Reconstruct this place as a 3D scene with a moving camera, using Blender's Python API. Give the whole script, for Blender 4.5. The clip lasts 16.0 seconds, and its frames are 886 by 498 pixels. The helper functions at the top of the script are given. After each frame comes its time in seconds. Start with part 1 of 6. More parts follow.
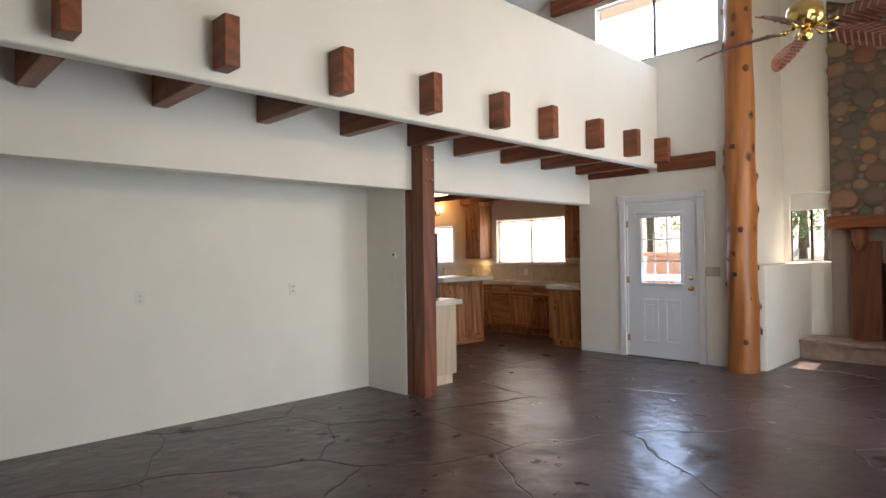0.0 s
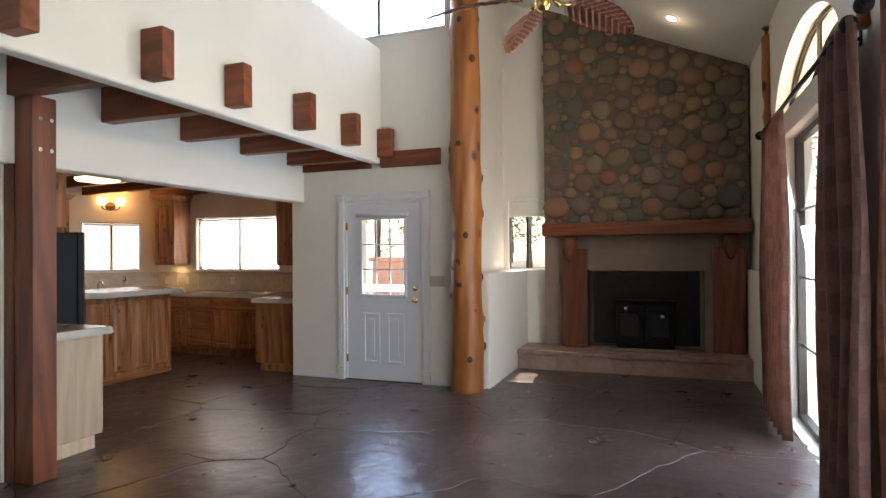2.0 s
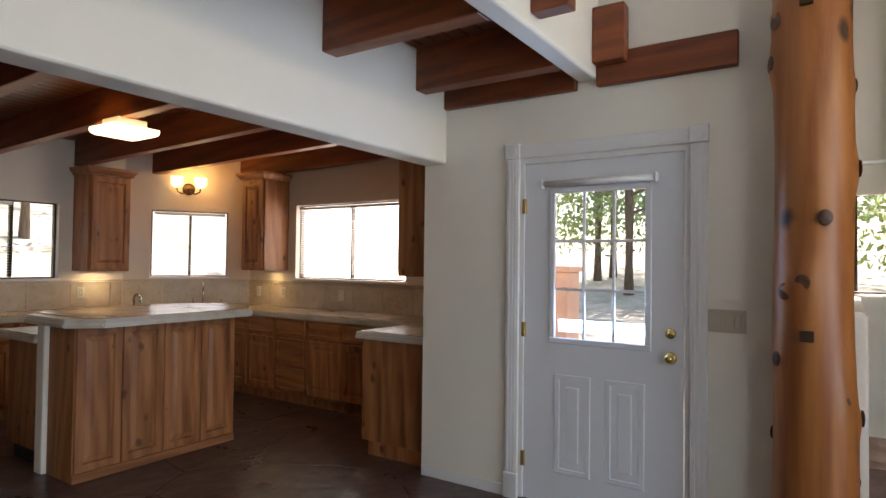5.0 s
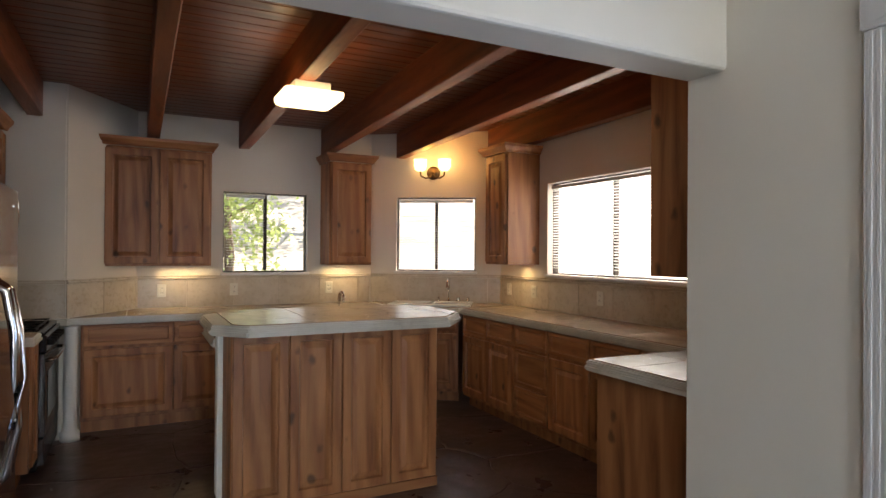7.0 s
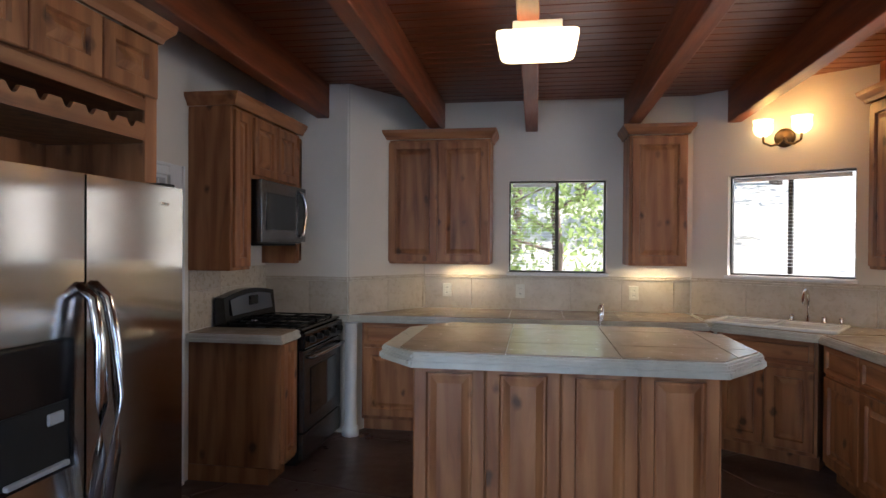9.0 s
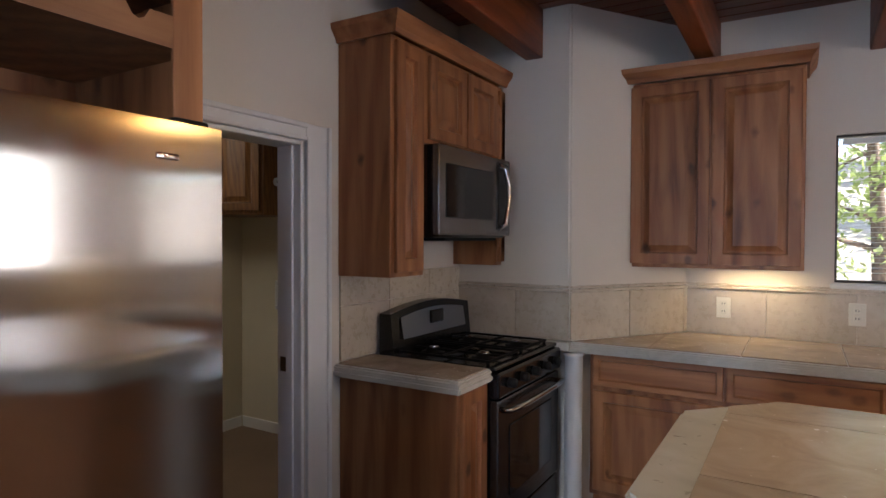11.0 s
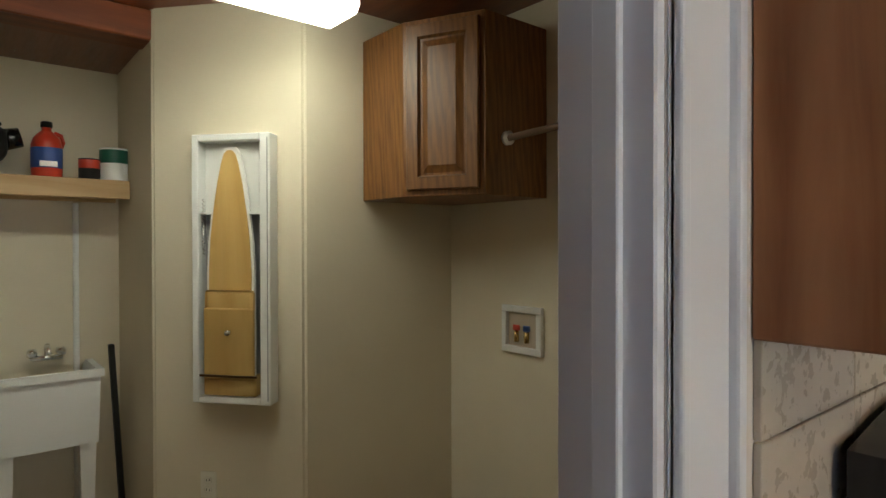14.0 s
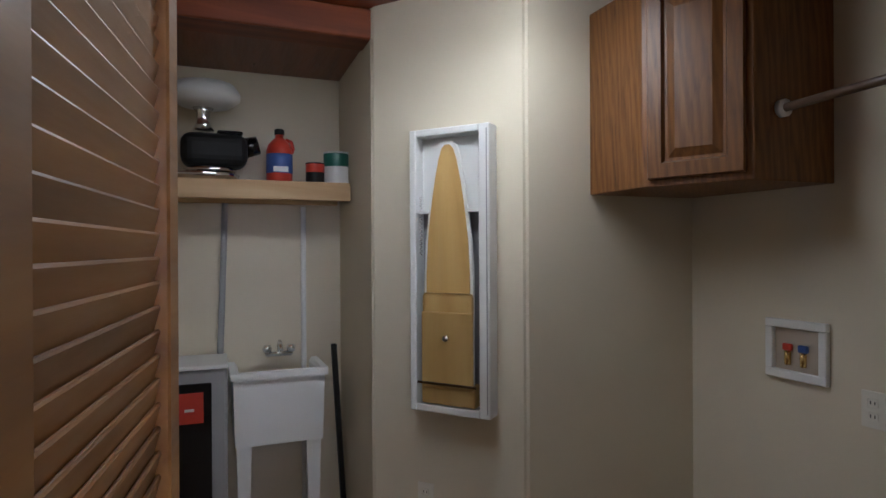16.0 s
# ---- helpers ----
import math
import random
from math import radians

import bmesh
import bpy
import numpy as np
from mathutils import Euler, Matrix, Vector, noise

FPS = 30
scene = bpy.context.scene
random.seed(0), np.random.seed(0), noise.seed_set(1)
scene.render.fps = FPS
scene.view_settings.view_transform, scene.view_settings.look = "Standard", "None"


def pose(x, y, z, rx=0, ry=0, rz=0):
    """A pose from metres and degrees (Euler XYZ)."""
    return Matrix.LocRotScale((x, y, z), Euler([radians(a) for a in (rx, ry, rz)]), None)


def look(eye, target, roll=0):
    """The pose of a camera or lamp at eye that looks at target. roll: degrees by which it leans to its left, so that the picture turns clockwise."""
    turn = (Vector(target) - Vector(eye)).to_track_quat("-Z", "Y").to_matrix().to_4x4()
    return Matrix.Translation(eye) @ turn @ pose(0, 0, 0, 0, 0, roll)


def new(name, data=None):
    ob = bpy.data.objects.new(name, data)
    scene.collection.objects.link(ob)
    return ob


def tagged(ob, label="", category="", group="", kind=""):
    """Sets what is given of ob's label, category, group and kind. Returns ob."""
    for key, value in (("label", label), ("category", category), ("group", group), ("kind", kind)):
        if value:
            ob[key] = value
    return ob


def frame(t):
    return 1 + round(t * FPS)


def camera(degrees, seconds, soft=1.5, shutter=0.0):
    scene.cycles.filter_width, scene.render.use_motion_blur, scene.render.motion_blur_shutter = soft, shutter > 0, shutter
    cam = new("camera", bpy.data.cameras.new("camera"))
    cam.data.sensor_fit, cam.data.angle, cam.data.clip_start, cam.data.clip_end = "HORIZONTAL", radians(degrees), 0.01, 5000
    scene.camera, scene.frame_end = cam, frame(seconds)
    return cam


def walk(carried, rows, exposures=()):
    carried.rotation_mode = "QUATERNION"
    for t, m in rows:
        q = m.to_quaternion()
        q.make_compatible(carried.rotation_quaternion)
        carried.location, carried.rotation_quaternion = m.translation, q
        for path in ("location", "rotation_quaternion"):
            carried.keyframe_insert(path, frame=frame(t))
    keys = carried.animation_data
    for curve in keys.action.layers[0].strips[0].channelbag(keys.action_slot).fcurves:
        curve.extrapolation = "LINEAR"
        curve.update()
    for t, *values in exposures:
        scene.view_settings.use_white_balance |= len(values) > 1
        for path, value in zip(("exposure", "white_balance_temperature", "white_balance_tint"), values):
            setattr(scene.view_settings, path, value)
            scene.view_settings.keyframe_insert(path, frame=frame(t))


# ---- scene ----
cam = camera(72.9, 16.0)
PATH = [
    (0, (0.764, 0.391, 1.399), (2.164, 1.819, 1.419), -0.8),
    (0.5, (0.961, 0.457, 1.395), (2.568, 1.647, 1.415), -0.7),
    (1, (1.249, 0.6, 1.396), (3.016, 1.535, 1.42), -0.7),
    (1.5, (1.649, 0.761, 1.419), (3.507, 1.5, 1.442), -0.6),
    (2, (2.087, 0.944, 1.442), (3.96, 1.645, 1.461), -0.5),
    (2.5, (2.558, 1.179, 1.452), (4.428, 1.887, 1.47), -0.4),
    (3, (3.057, 1.478, 1.45), (4.919, 2.207, 1.47), -0.4),
    (3.2, (3.277, 1.611, 1.45), (5.133, 2.356, 1.467), -0.4),
    (5.3, (5.138, 2.998, 1.427), (6.729, 4.209, 1.454), 0.5),
    (5.5, (5.267, 3.082, 1.444), (6.796, 4.372, 1.454), 0.25),
    (6, (5.655, 3.281, 1.429), (6.999, 4.761, 1.442), 0.3),
    (6.5, (6.043, 3.41, 1.423), (7.173, 5.061, 1.437), 0.4),
    (7, (6.392, 3.582, 1.425), (7.297, 5.365, 1.437), 0.4),
    (7.5, (6.732, 3.74, 1.42), (7.372, 5.634, 1.43), 0.4),
    (8, (6.965, 3.928, 1.405), (7.29, 5.901, 1.409), 0.3),
    (8.5, (7.173, 4.187, 1.431), (7.162, 6.187, 1.423), 0.3),
    (9, (7.325, 4.465, 1.457), (7.02, 6.441, 1.44), 0.4),
    (9.2, (7.35, 4.584, 1.467), (6.934, 6.54, 1.442), 0.5),
    (11.3, (6.819, 6.035, 1.44), (5.728, 7.711, 1.405), 0.0),
    (11.5, (6.723, 6.15, 1.428), (5.59, 7.798, 1.394), -0.1),
    (12, (6.494, 6.409, 1.422), (5.257, 7.98, 1.397), 0.0),
    (12.5, (6.238, 6.632, 1.418), (4.914, 8.131, 1.393), -0.0),
    (13, (6.018, 6.827, 1.41), (4.611, 8.249, 1.386), -0.0),
    (13.5, (5.803, 6.958, 1.415), (4.313, 8.291, 1.391), -0.1),
    (14, (5.57, 7.045, 1.41), (4.028, 8.32, 1.392), -0.1),
    (14.5, (5.411, 7.077, 1.424), (3.847, 8.324, 1.395), -0.1),
    (15, (5.279, 7.103, 1.421), (3.692, 8.32, 1.401), -0.1),
    (15.5, (5.22, 7.08, 1.406), (3.549, 8.179, 1.393), -0.2),
    (16, (5.263, 7.076, 1.393), (3.401, 7.807, 1.391), -0.3),
]
EXPOSURES = [(0.0, 1.65, 7400, 18), (1.5, 1.6, 7300, 17), (3.2, 1.45, 7050, 15), (5.3, 1.35, 7200, 17), (6.2, 1.35, 7450, 14), (7.2, 1.4, 6900, 15), (8.2, 1.4, 5950, 12), (9.2, 1.5, 5750, 12), (11.3, 1.75, 6050, 18), (12.0, 2.0, 5950, 9), (12.5, 2.3, 6650, 12), (13.0, 2.65, 6450, 4), (14.0, 2.5, 6100, 5), (14.5, 2.5, 5950, 9), (15.0, 2.45, 5450, 13), (15.5, 2.35, 5250, 17), (16.0, 2.32, 5050, 20)]
walk(cam, [(t, look(eye, target, roll)) for t, eye, target, roll in PATH], EXPOSURES)

# ---- world and sun ----
SUN_EL, SUN_AZ = 53.0, 85.0
world = bpy.data.worlds.new("sky")
scene.world = world
world.use_nodes = True
wn = world.node_tree.nodes
wsky = wn.new("ShaderNodeTexSky")
wsky.sky_type = "NISHITA"
wsky.sun_disc = False
wsky.sun_elevation = radians(SUN_EL)
wsky.sun_rotation = radians(SUN_AZ)
world.node_tree.links.new(wsky.outputs[0], wn["Background"].inputs[0])
wn["Background"].inputs[1].default_value = 0.15
sun = new("sun", bpy.data.lights.new("sun", "SUN"))
sun.data.energy, sun.data.angle, sun.data.color = 4.5, radians(0.5), (1.0, 0.94, 0.85)
sun_dir = Vector((math.sin(radians(SUN_AZ)) * math.cos(radians(SUN_EL)), math.cos(radians(SUN_AZ)) * math.cos(radians(SUN_EL)), math.sin(radians(SUN_EL))))
sun.matrix_world = look(sun_dir * 40, (0, 0, 0))


def area(name, eye, target, sx, sy, watts, colour=(1, 1, 1)):
    lamp = new(name, bpy.data.lights.new(name, "AREA"))
    lamp.data.shape, lamp.data.size, lamp.data.size_y, lamp.data.energy, lamp.data.color = "RECTANGLE", sx, sy, watts, colour
    lamp.matrix_world = look(eye, target)
    return lamp


def bulb(name, place, watts, colour, radius=0.06):
    lamp = new(name, bpy.data.lights.new(name, "POINT"))
    lamp.data.energy, lamp.data.color, lamp.data.shadow_soft_size = watts, colour, radius
    lamp.location = place
    return lamp


DAY = (0.58, 0.79, 1.0)
SOFT = (1.0, 0.95, 0.86)
# daylight in the window openings
area("daylight_slider", (7.2, -0.20, 1.3), (7.2, 3, 0.7), 2.0, 2.2, 40, DAY)
area("daylight_slider", (4.1, -0.20, 1.3), (4.1, 3, 1.0), 2.2, 2.2, 27, DAY)
area("daylight_arch", (7.2, -0.20, 2.95), (7.2, 3, 2.6), 1.8, 0.45, 8, (1.0, 0.89, 0.70))
area("daylight_arch", (4.1, -0.20, 2.95), (4.1, 3, 2.6), 1.8, 0.45, 8, (1.0, 0.89, 0.70))
area("daylight_upper", (8.40, 4.06, 4.415), (5, 4.06, 3.9), 1.6, 0.8, 15, (0.50, 0.72, 1.0))
area("daylight_kitchen", (9.92, 7.2, 1.62), (7, 7.2, 1.2), 2.1, 1.15, 13.5, (1.0, 0.97, 0.92))
area("daylight_door", (8.258, 3.99, 1.45), (5, 3.99, 1.0), 0.52, 0.85, 5, (0.38, 0.60, 1.0))
# lamps of the house
area("kitchen_lamp", (7.325, 7.28, 2.335), (7.325, 7.28, 0), 0.30, 0.30, 1.8, (1.0, 0.82, 0.52))
bulb("sconce_lamp", (8.98, 9.02, 2.36), 1.1, (1.0, 0.52, 0.13))
bulb("sconce_lamp", (9.14, 8.92, 2.36), 1.1, (1.0, 0.52, 0.13))
area("under_cabinet_lamp", (6.75, 9.44, 1.285), (6.75, 9.44, 0), 0.35, 0.06, 0.45, (1.0, 0.78, 0.4))
area("under_cabinet_lamp", (8.25, 9.44, 1.285), (8.25, 9.44, 0), 0.3, 0.06, 0.45, (1.0, 0.78, 0.4))
area("under_cabinet_lamp", (9.55, 8.32, 1.30), (9.55, 8.32, 0), 0.2, 0.06, 0.35, (1.0, 0.74, 0.35))
area("laundry_lamp", (3.60, 7.62, 2.225), (3.60, 7.62, 0), 0.22, 1.05, 0.72, (1.0, 0.95, 0.76))

# ---- materials ----


def shader(name, colour, rough=0.6, metal=0.0, emit=0.0):
    mat = bpy.data.materials.new(name)
    mat.use_nodes = True
    b = mat.node_tree.nodes["Principled BSDF"]
    b.inputs["Base Color"].default_value = (*colour, 1)
    b.inputs["Roughness"].default_value = rough
    b.inputs["Metallic"].default_value = metal
    if emit:
        b.inputs["Emission Color"].default_value = (*colour, 1)
        b.inputs["Emission Strength"].default_value = emit
    return mat


class Graph:
    """Short names for the nodes of one material."""

    def __init__(self, mat):
        self.n, self.l = mat.node_tree.nodes, mat.node_tree.links
        self.b = self.n["Principled BSDF"]

    def add(self, kind, ins=(), **props):
        node = self.n.new("ShaderNode" + kind)
        for k, v in props.items():
            setattr(node, k, v)
        for k, v in dict(ins).items():
            if isinstance(v, bpy.types.NodeSocket):
                self.l.new(v, node.inputs[k])
            else:
                node.inputs[k].default_value = v
        return node

    def coords(self, scale=(1, 1, 1), rot=(0, 0, 0)):
        tc = self.add("TexCoord")
        mp = self.add("Mapping", {"Vector": tc.outputs["Object"], "Scale": scale, "Rotation": rot})
        return mp.outputs[0]

    def noise(self, vec, scale, detail=4, rough=0.55, dist=0.0):
        return self.add("TexNoise", {"Vector": vec, "Scale": scale, "Detail": detail, "Roughness": rough, "Distortion": dist}).outputs[0]

    def ramp(self, fac, *stops):
        r = self.add("ValToRGB", {"Fac": fac})
        while len(r.color_ramp.elements) < len(stops):
            r.color_ramp.elements.new(0.5)
        for e, (p, c) in zip(r.color_ramp.elements, stops):
            e.position = p
            e.color = (*c, 1) if len(c) == 3 else c
        return r.outputs[0]

    def mix(self, fac, a, b, blend="MIX"):
        m = self.add("Mix", data_type="RGBA", blend_type=blend)
        for k, v in ((0, fac), (6, a), (7, b)):
            if isinstance(v, bpy.types.NodeSocket):
                self.l.new(v, m.inputs[k])
            elif k == 0:
                m.inputs[k].default_value = v
            else:
                m.inputs[k].default_value = (*v, 1)
        return m.outputs[2]

    def bump(self, height, strength=0.2, dist=0.01):
        bp = self.add("Bump", {"Height": height, "Strength": strength, "Distance": dist})
        self.l.new(bp.outputs[0], self.b.inputs["Normal"])

    def colour(self, sock):
        self.l.new(sock, self.b.inputs["Base Color"])

    def rough(self, fac, lo, hi):
        m = self.add("MapRange", {"Value": fac, "To Min": lo, "To Max": hi})
        self.l.new(m.outputs[0], self.b.inputs["Roughness"])


def plaster(name, colour, dirt=0.06):
    mat = shader(name, colour, 0.75)
    g = Graph(mat)
    v = g.coords()
    big, fine = g.noise(v, 1.3, 3), g.noise(v, 55, 4, 0.6)
    dark = tuple(c * (1 - dirt) for c in colour)
    g.colour(g.mix(g.ramp(big, (0.35, (0, 0, 0)), (0.7, (1, 1, 1))), dark, colour))
    mid = g.noise(v, 9, 3)
    g.bump(g.mix(0.5, fine, mid), 0.12, 0.006)
    return mat


def timber(name, dark, mid, light, axis=2, knots=0.0, rough=0.45, scale=1.0, per_object=True):
    """Wood with its grain along one axis (0 x, 1 y, 2 z)."""
    mat = shader(name, mid, rough)
    g = Graph(mat)
    stretch = [5.5 * scale] * 3
    stretch[axis] = 0.55 * scale
    tc = g.add("TexCoord")
    vec = tc.outputs["Object"]
    if per_object:
        info = g.add("ObjectInfo")
        off = g.add("VectorMath", {0: vec}, operation="ADD")
        shift = g.add("Combine" + "XYZ")
        mul = g.add("Math", {0: info.outputs["Random"], 1: 37.0}, operation="MULTIPLY")
        for i in range(3):
            g.l.new(mul.outputs[0], shift.inputs[i])
        g.l.new(shift.outputs[0], off.inputs[1])
        vec = off.outputs[0]
    mp = g.add("Mapping", {"Vector": vec, "Scale": stretch}).outputs[0]
    grain = g.noise(mp, 2.6, 5, 0.6, 0.9)
    rings = g.add("TexWave", {"Vector": mp, "Scale": 0.9, "Distortion": 7.0, "Detail": 3.0, "Detail Scale": 1.2}, wave_type="BANDS", bands_direction="DIAGONAL").outputs[1]
    base = g.ramp(grain, (0.22, dark), (0.45, mid), (0.8, light))
    base = g.mix(0.3, base, g.ramp(rings, (0.1, dark), (0.9, light)))
    if knots:
        ks = [9.0 * scale] * 3
        ks[axis] = 6.0 * scale
        warp = g.add("TexNoise", {"Vector": vec, "Scale": 14.0, "Detail": 3.0}).outputs[1]
        push = g.add("VectorMath", {0: warp, "Scale": 0.035}, operation="SCALE").outputs[0]
        bent = g.add("VectorMath", {0: vec, 1: push}, operation="ADD").outputs[0]
        kv = g.add("Mapping", {"Vector": bent, "Scale": ks}).outputs[0]
        vor = g.add("TexVoronoi", {"Vector": kv, "Scale": 1.0, "Randomness": 1.0})
        vo = vor.outputs["Distance"]
        k = g.ramp(vo, (0.12, (1, 1, 1)), (0.25, (0, 0, 0)))
        k = g.mix(1.0, k, g.ramp(vor.outputs["Color"], (0.5, (0, 0, 0)), (0.62, (1, 1, 1))), "MULTIPLY")
        base = g.mix(g.mix(1 - knots, k, (0, 0, 0)), base, tuple(c * 0.22 for c in dark))
    if per_object:
        tone = g.add("MapRange", {"Value": info.outputs["Random"], "To Min": 0.82, "To Max": 1.12})
        base = g.mix(1.0, base, tone.outputs[0], "MULTIPLY")
    g.colour(base)
    fine = g.noise(mp, 14, 3)
    g.rough(fine, rough - 0.08, rough + 0.12)
    g.bump(g.mix(0.5, grain, fine), 0.15, 0.003)
    return mat


WHITE = plaster("white_plaster", (0.80, 0.755, 0.665))
CREAM = plaster("cream_plaster", (0.72, 0.655, 0.57))
LAUNDRY = plaster("beige_plaster", (0.69, 0.62, 0.475), 0.1)
CEIL = plaster("ceiling_plaster", (0.72, 0.70, 0.66))
TAN = plaster("tan_plaster", (0.28, 0.20, 0.15), 0.25)
TRIM = shader("white_trim_paint", (0.74, 0.73, 0.72), 0.35)
DOORP = shader("white_door_paint", (0.70, 0.71, 0.74), 0.32)
BEAMX = timber("red_beam_x", (0.085, 0.019, 0.006), (0.20, 0.046, 0.013), (0.30, 0.080, 0.022), 0, 0.0, 0.42)
BEAMY = timber("red_beam_y", (0.085, 0.019, 0.006), (0.20, 0.046, 0.013), (0.30, 0.080, 0.022), 1, 0.25, 0.42)
BEAMZ = timber("red_post", (0.045, 0.011, 0.004), (0.145, 0.036, 0.011), (0.22, 0.062, 0.019), 2, 0.25, 0.42)
BOARDS = timber("red_boards", (0.09, 0.019, 0.006), (0.17, 0.040, 0.011), (0.25, 0.064, 0.017), 0, 0.0, 0.3, per_object=False)
LOGM = timber("pine_log", (0.17, 0.045, 0.010), (0.37, 0.118, 0.026), (0.52, 0.21, 0.058), 2, 1.0, 0.38, 0.6)
ALDER = timber("knotty_alder", (0.115, 0.036, 0.011), (0.315, 0.115, 0.038), (0.46, 0.205, 0.080), 2, 0.75, 0.45)
ALDERX = timber("knotty_alder_level", (0.115, 0.036, 0.011), (0.315, 0.115, 0.038), (0.46, 0.205, 0.080), 0, 0.4, 0.45)
MAPLE = timber("pale_panel", (0.45, 0.32, 0.21), (0.55, 0.41, 0.28), (0.62, 0.48, 0.34), 2, 0.0, 0.45)
OAK = timber("golden_oak", (0.060, 0.021, 0.004), (0.165, 0.064, 0.013), (0.24, 0.106, 0.025), 2, 0.0, 0.4, 4.0)
PINE = timber("rough_pine", (0.38, 0.24, 0.11), (0.52, 0.35, 0.17), (0.60, 0.43, 0.24), 1, 0.5, 0.7)
PLYX = timber("golden_plywood", (0.42, 0.25, 0.07), (0.52, 0.33, 0.10), (0.58, 0.40, 0.15), 2, 0.0, 0.5, 0.7)


def make_fan_wood():
    """Reddish leaf-shaped blades; shine on the carved veins slanting off the midrib is painted pale."""
    mat = shader("carved_fan_wood", (0.2, 0.06, 0.03), 0.3)
    g = Graph(mat)
    v = g.coords()
    xyz = g.add("SeparateXYZ", {0: v})
    side = g.add("Math", {0: xyz.outputs[1]}, operation="ABSOLUTE").outputs[0]
    slant = g.add("Math", {0: side, 1: -0.9, 2: xyz.outputs[0]}, operation="MULTIPLY_ADD").outputs[0]
    wave = g.add("Math", {0: g.add("Math", {0: slant, 1: 115.0}, operation="MULTIPLY").outputs[0]}, operation="SINE").outputs[0]
    # light caught by the veins, put into the colour as pale bands
    vein_shine = g.ramp(wave, (0.45, (0, 0, 0)), (0.8, (0.75, 0.75, 0.75)))
    grain = g.ramp(g.noise(g.coords((3, 40, 40)), 1.0, 4), (0.3, (0.12, 0.032, 0.016)), (0.7, (0.25, 0.075, 0.035)))
    g.colour(g.mix(vein_shine, grain, (0.42, 0.26, 0.20)))
    return mat


FANW = make_fan_wood()
RODW = timber("dark_rod_wood", (0.05, 0.03, 0.018), (0.10, 0.06, 0.035), (0.15, 0.09, 0.055), 0, 0.0, 0.4)
LOUV = timber("louvre_wood", (0.14, 0.058, 0.013), (0.27, 0.122, 0.028), (0.38, 0.185, 0.050), 0, 0.2, 0.35)


def make_flag():
    mat = shader("stained_flagstone", (0.12, 0.065, 0.05), 0.25)
    g = Graph(mat)
    v = g.coords()
    info = g.add("ObjectInfo").outputs["Random"]
    big, mid, fine = g.noise(v, 1.1, 4, 0.6, 0.6), g.noise(v, 2.6, 2, 0.4), g.noise(v, 38, 4)
    c = g.ramp(big, (0.3, (0.040, 0.022, 0.020)), (0.55, (0.076, 0.044, 0.042)), (0.75, (0.108, 0.068, 0.066)))
    c = g.mix(0.3, c, g.ramp(mid, (0.25, (0.036, 0.019, 0.016)), (0.75, (0.11, 0.070, 0.064))))
    vein = g.ramp(g.noise(v, 1.7, 5, 0.65, 1.6), (0.485, (0, 0, 0)), (0.5, (0.5, 0.5, 0.5)), (0.515, (0, 0, 0)))
    c = g.mix(vein, c, (0.15, 0.11, 0.10))
    c = g.mix(1.0, c, g.add("MapRange", {"Value": info, "To Min": 0.8, "To Max": 1.18}).outputs[0], "MULTIPLY")
    g.colour(c)
    g.rough(g.noise(v, 3.1, 4, 0.6), 0.21, 0.39)
    g.b.inputs["Specular IOR Level"].default_value = 0.42
    g.bump(g.mix(0.04, g.noise(v, 3.6, 2, 0.5), fine), 0.7, 0.026)
    return mat


KNOT = timber("dark_knot", (0.030, 0.010, 0.004), (0.07, 0.022, 0.008), (0.14, 0.048, 0.015), 0, 0.0, 0.35, 3.0)
FLAG = make_flag()
GROUT = plaster("floor_joint", (0.050, 0.027, 0.021), 0.3)


def make_rock():
    mat = shader("river_rock", (0.2, 0.15, 0.11), 0.6)
    g = Graph(mat)
    v = g.coords()
    info = g.add("ObjectInfo").outputs["Random"]
    base = g.ramp(info, (0.0, (0.070, 0.072, 0.056)), (0.16, (0.175, 0.115, 0.072)), (0.32, (0.23, 0.175, 0.105)), (0.48, (0.23, 0.098, 0.056)), (0.62, (0.085, 0.092, 0.074)), (0.78, (0.31, 0.175, 0.082)), (0.9, (0.15, 0.085, 0.072)), (1.0, (0.20, 0.165, 0.125)))
    n, f = g.noise(v, 14, 5, 0.65), g.noise(v, 70, 4)
    c = g.mix(0.6, base, g.ramp(n, (0.3, (0.35, 0.35, 0.35)), (0.7, (1.4, 1.35, 1.3))), "MULTIPLY")
    g.colour(c)
    g.rough(n, 0.4, 0.7)
    g.bump(g.mix(0.4, n, f), 0.3, 0.006)
    return mat


ROCK = make_rock()
MORTAR = plaster("stone_mortar", (0.13, 0.102, 0.074), 0.25)


def make_travertine(name, a, b, c3, rough=0.28):
    mat = shader(name, b, rough)
    g = Graph(mat)
    v = g.coords()
    info = g.add("ObjectInfo").outputs["Random"]
    n, f = g.noise(v, 5, 6, 0.6, 0.8), g.noise(v, 40, 4)
    c = g.ramp(n, (0.3, a), (0.5, b), (0.72, c3))
    c = g.mix(1.0, c, g.add("MapRange", {"Value": info, "To Min": 0.9, "To Max": 1.07}).outputs[0], "MULTIPLY")
    g.colour(c)
    g.rough(f, rough - 0.1, rough + 0.12)
    g.bump(f, 0.12, 0.002)
    return mat


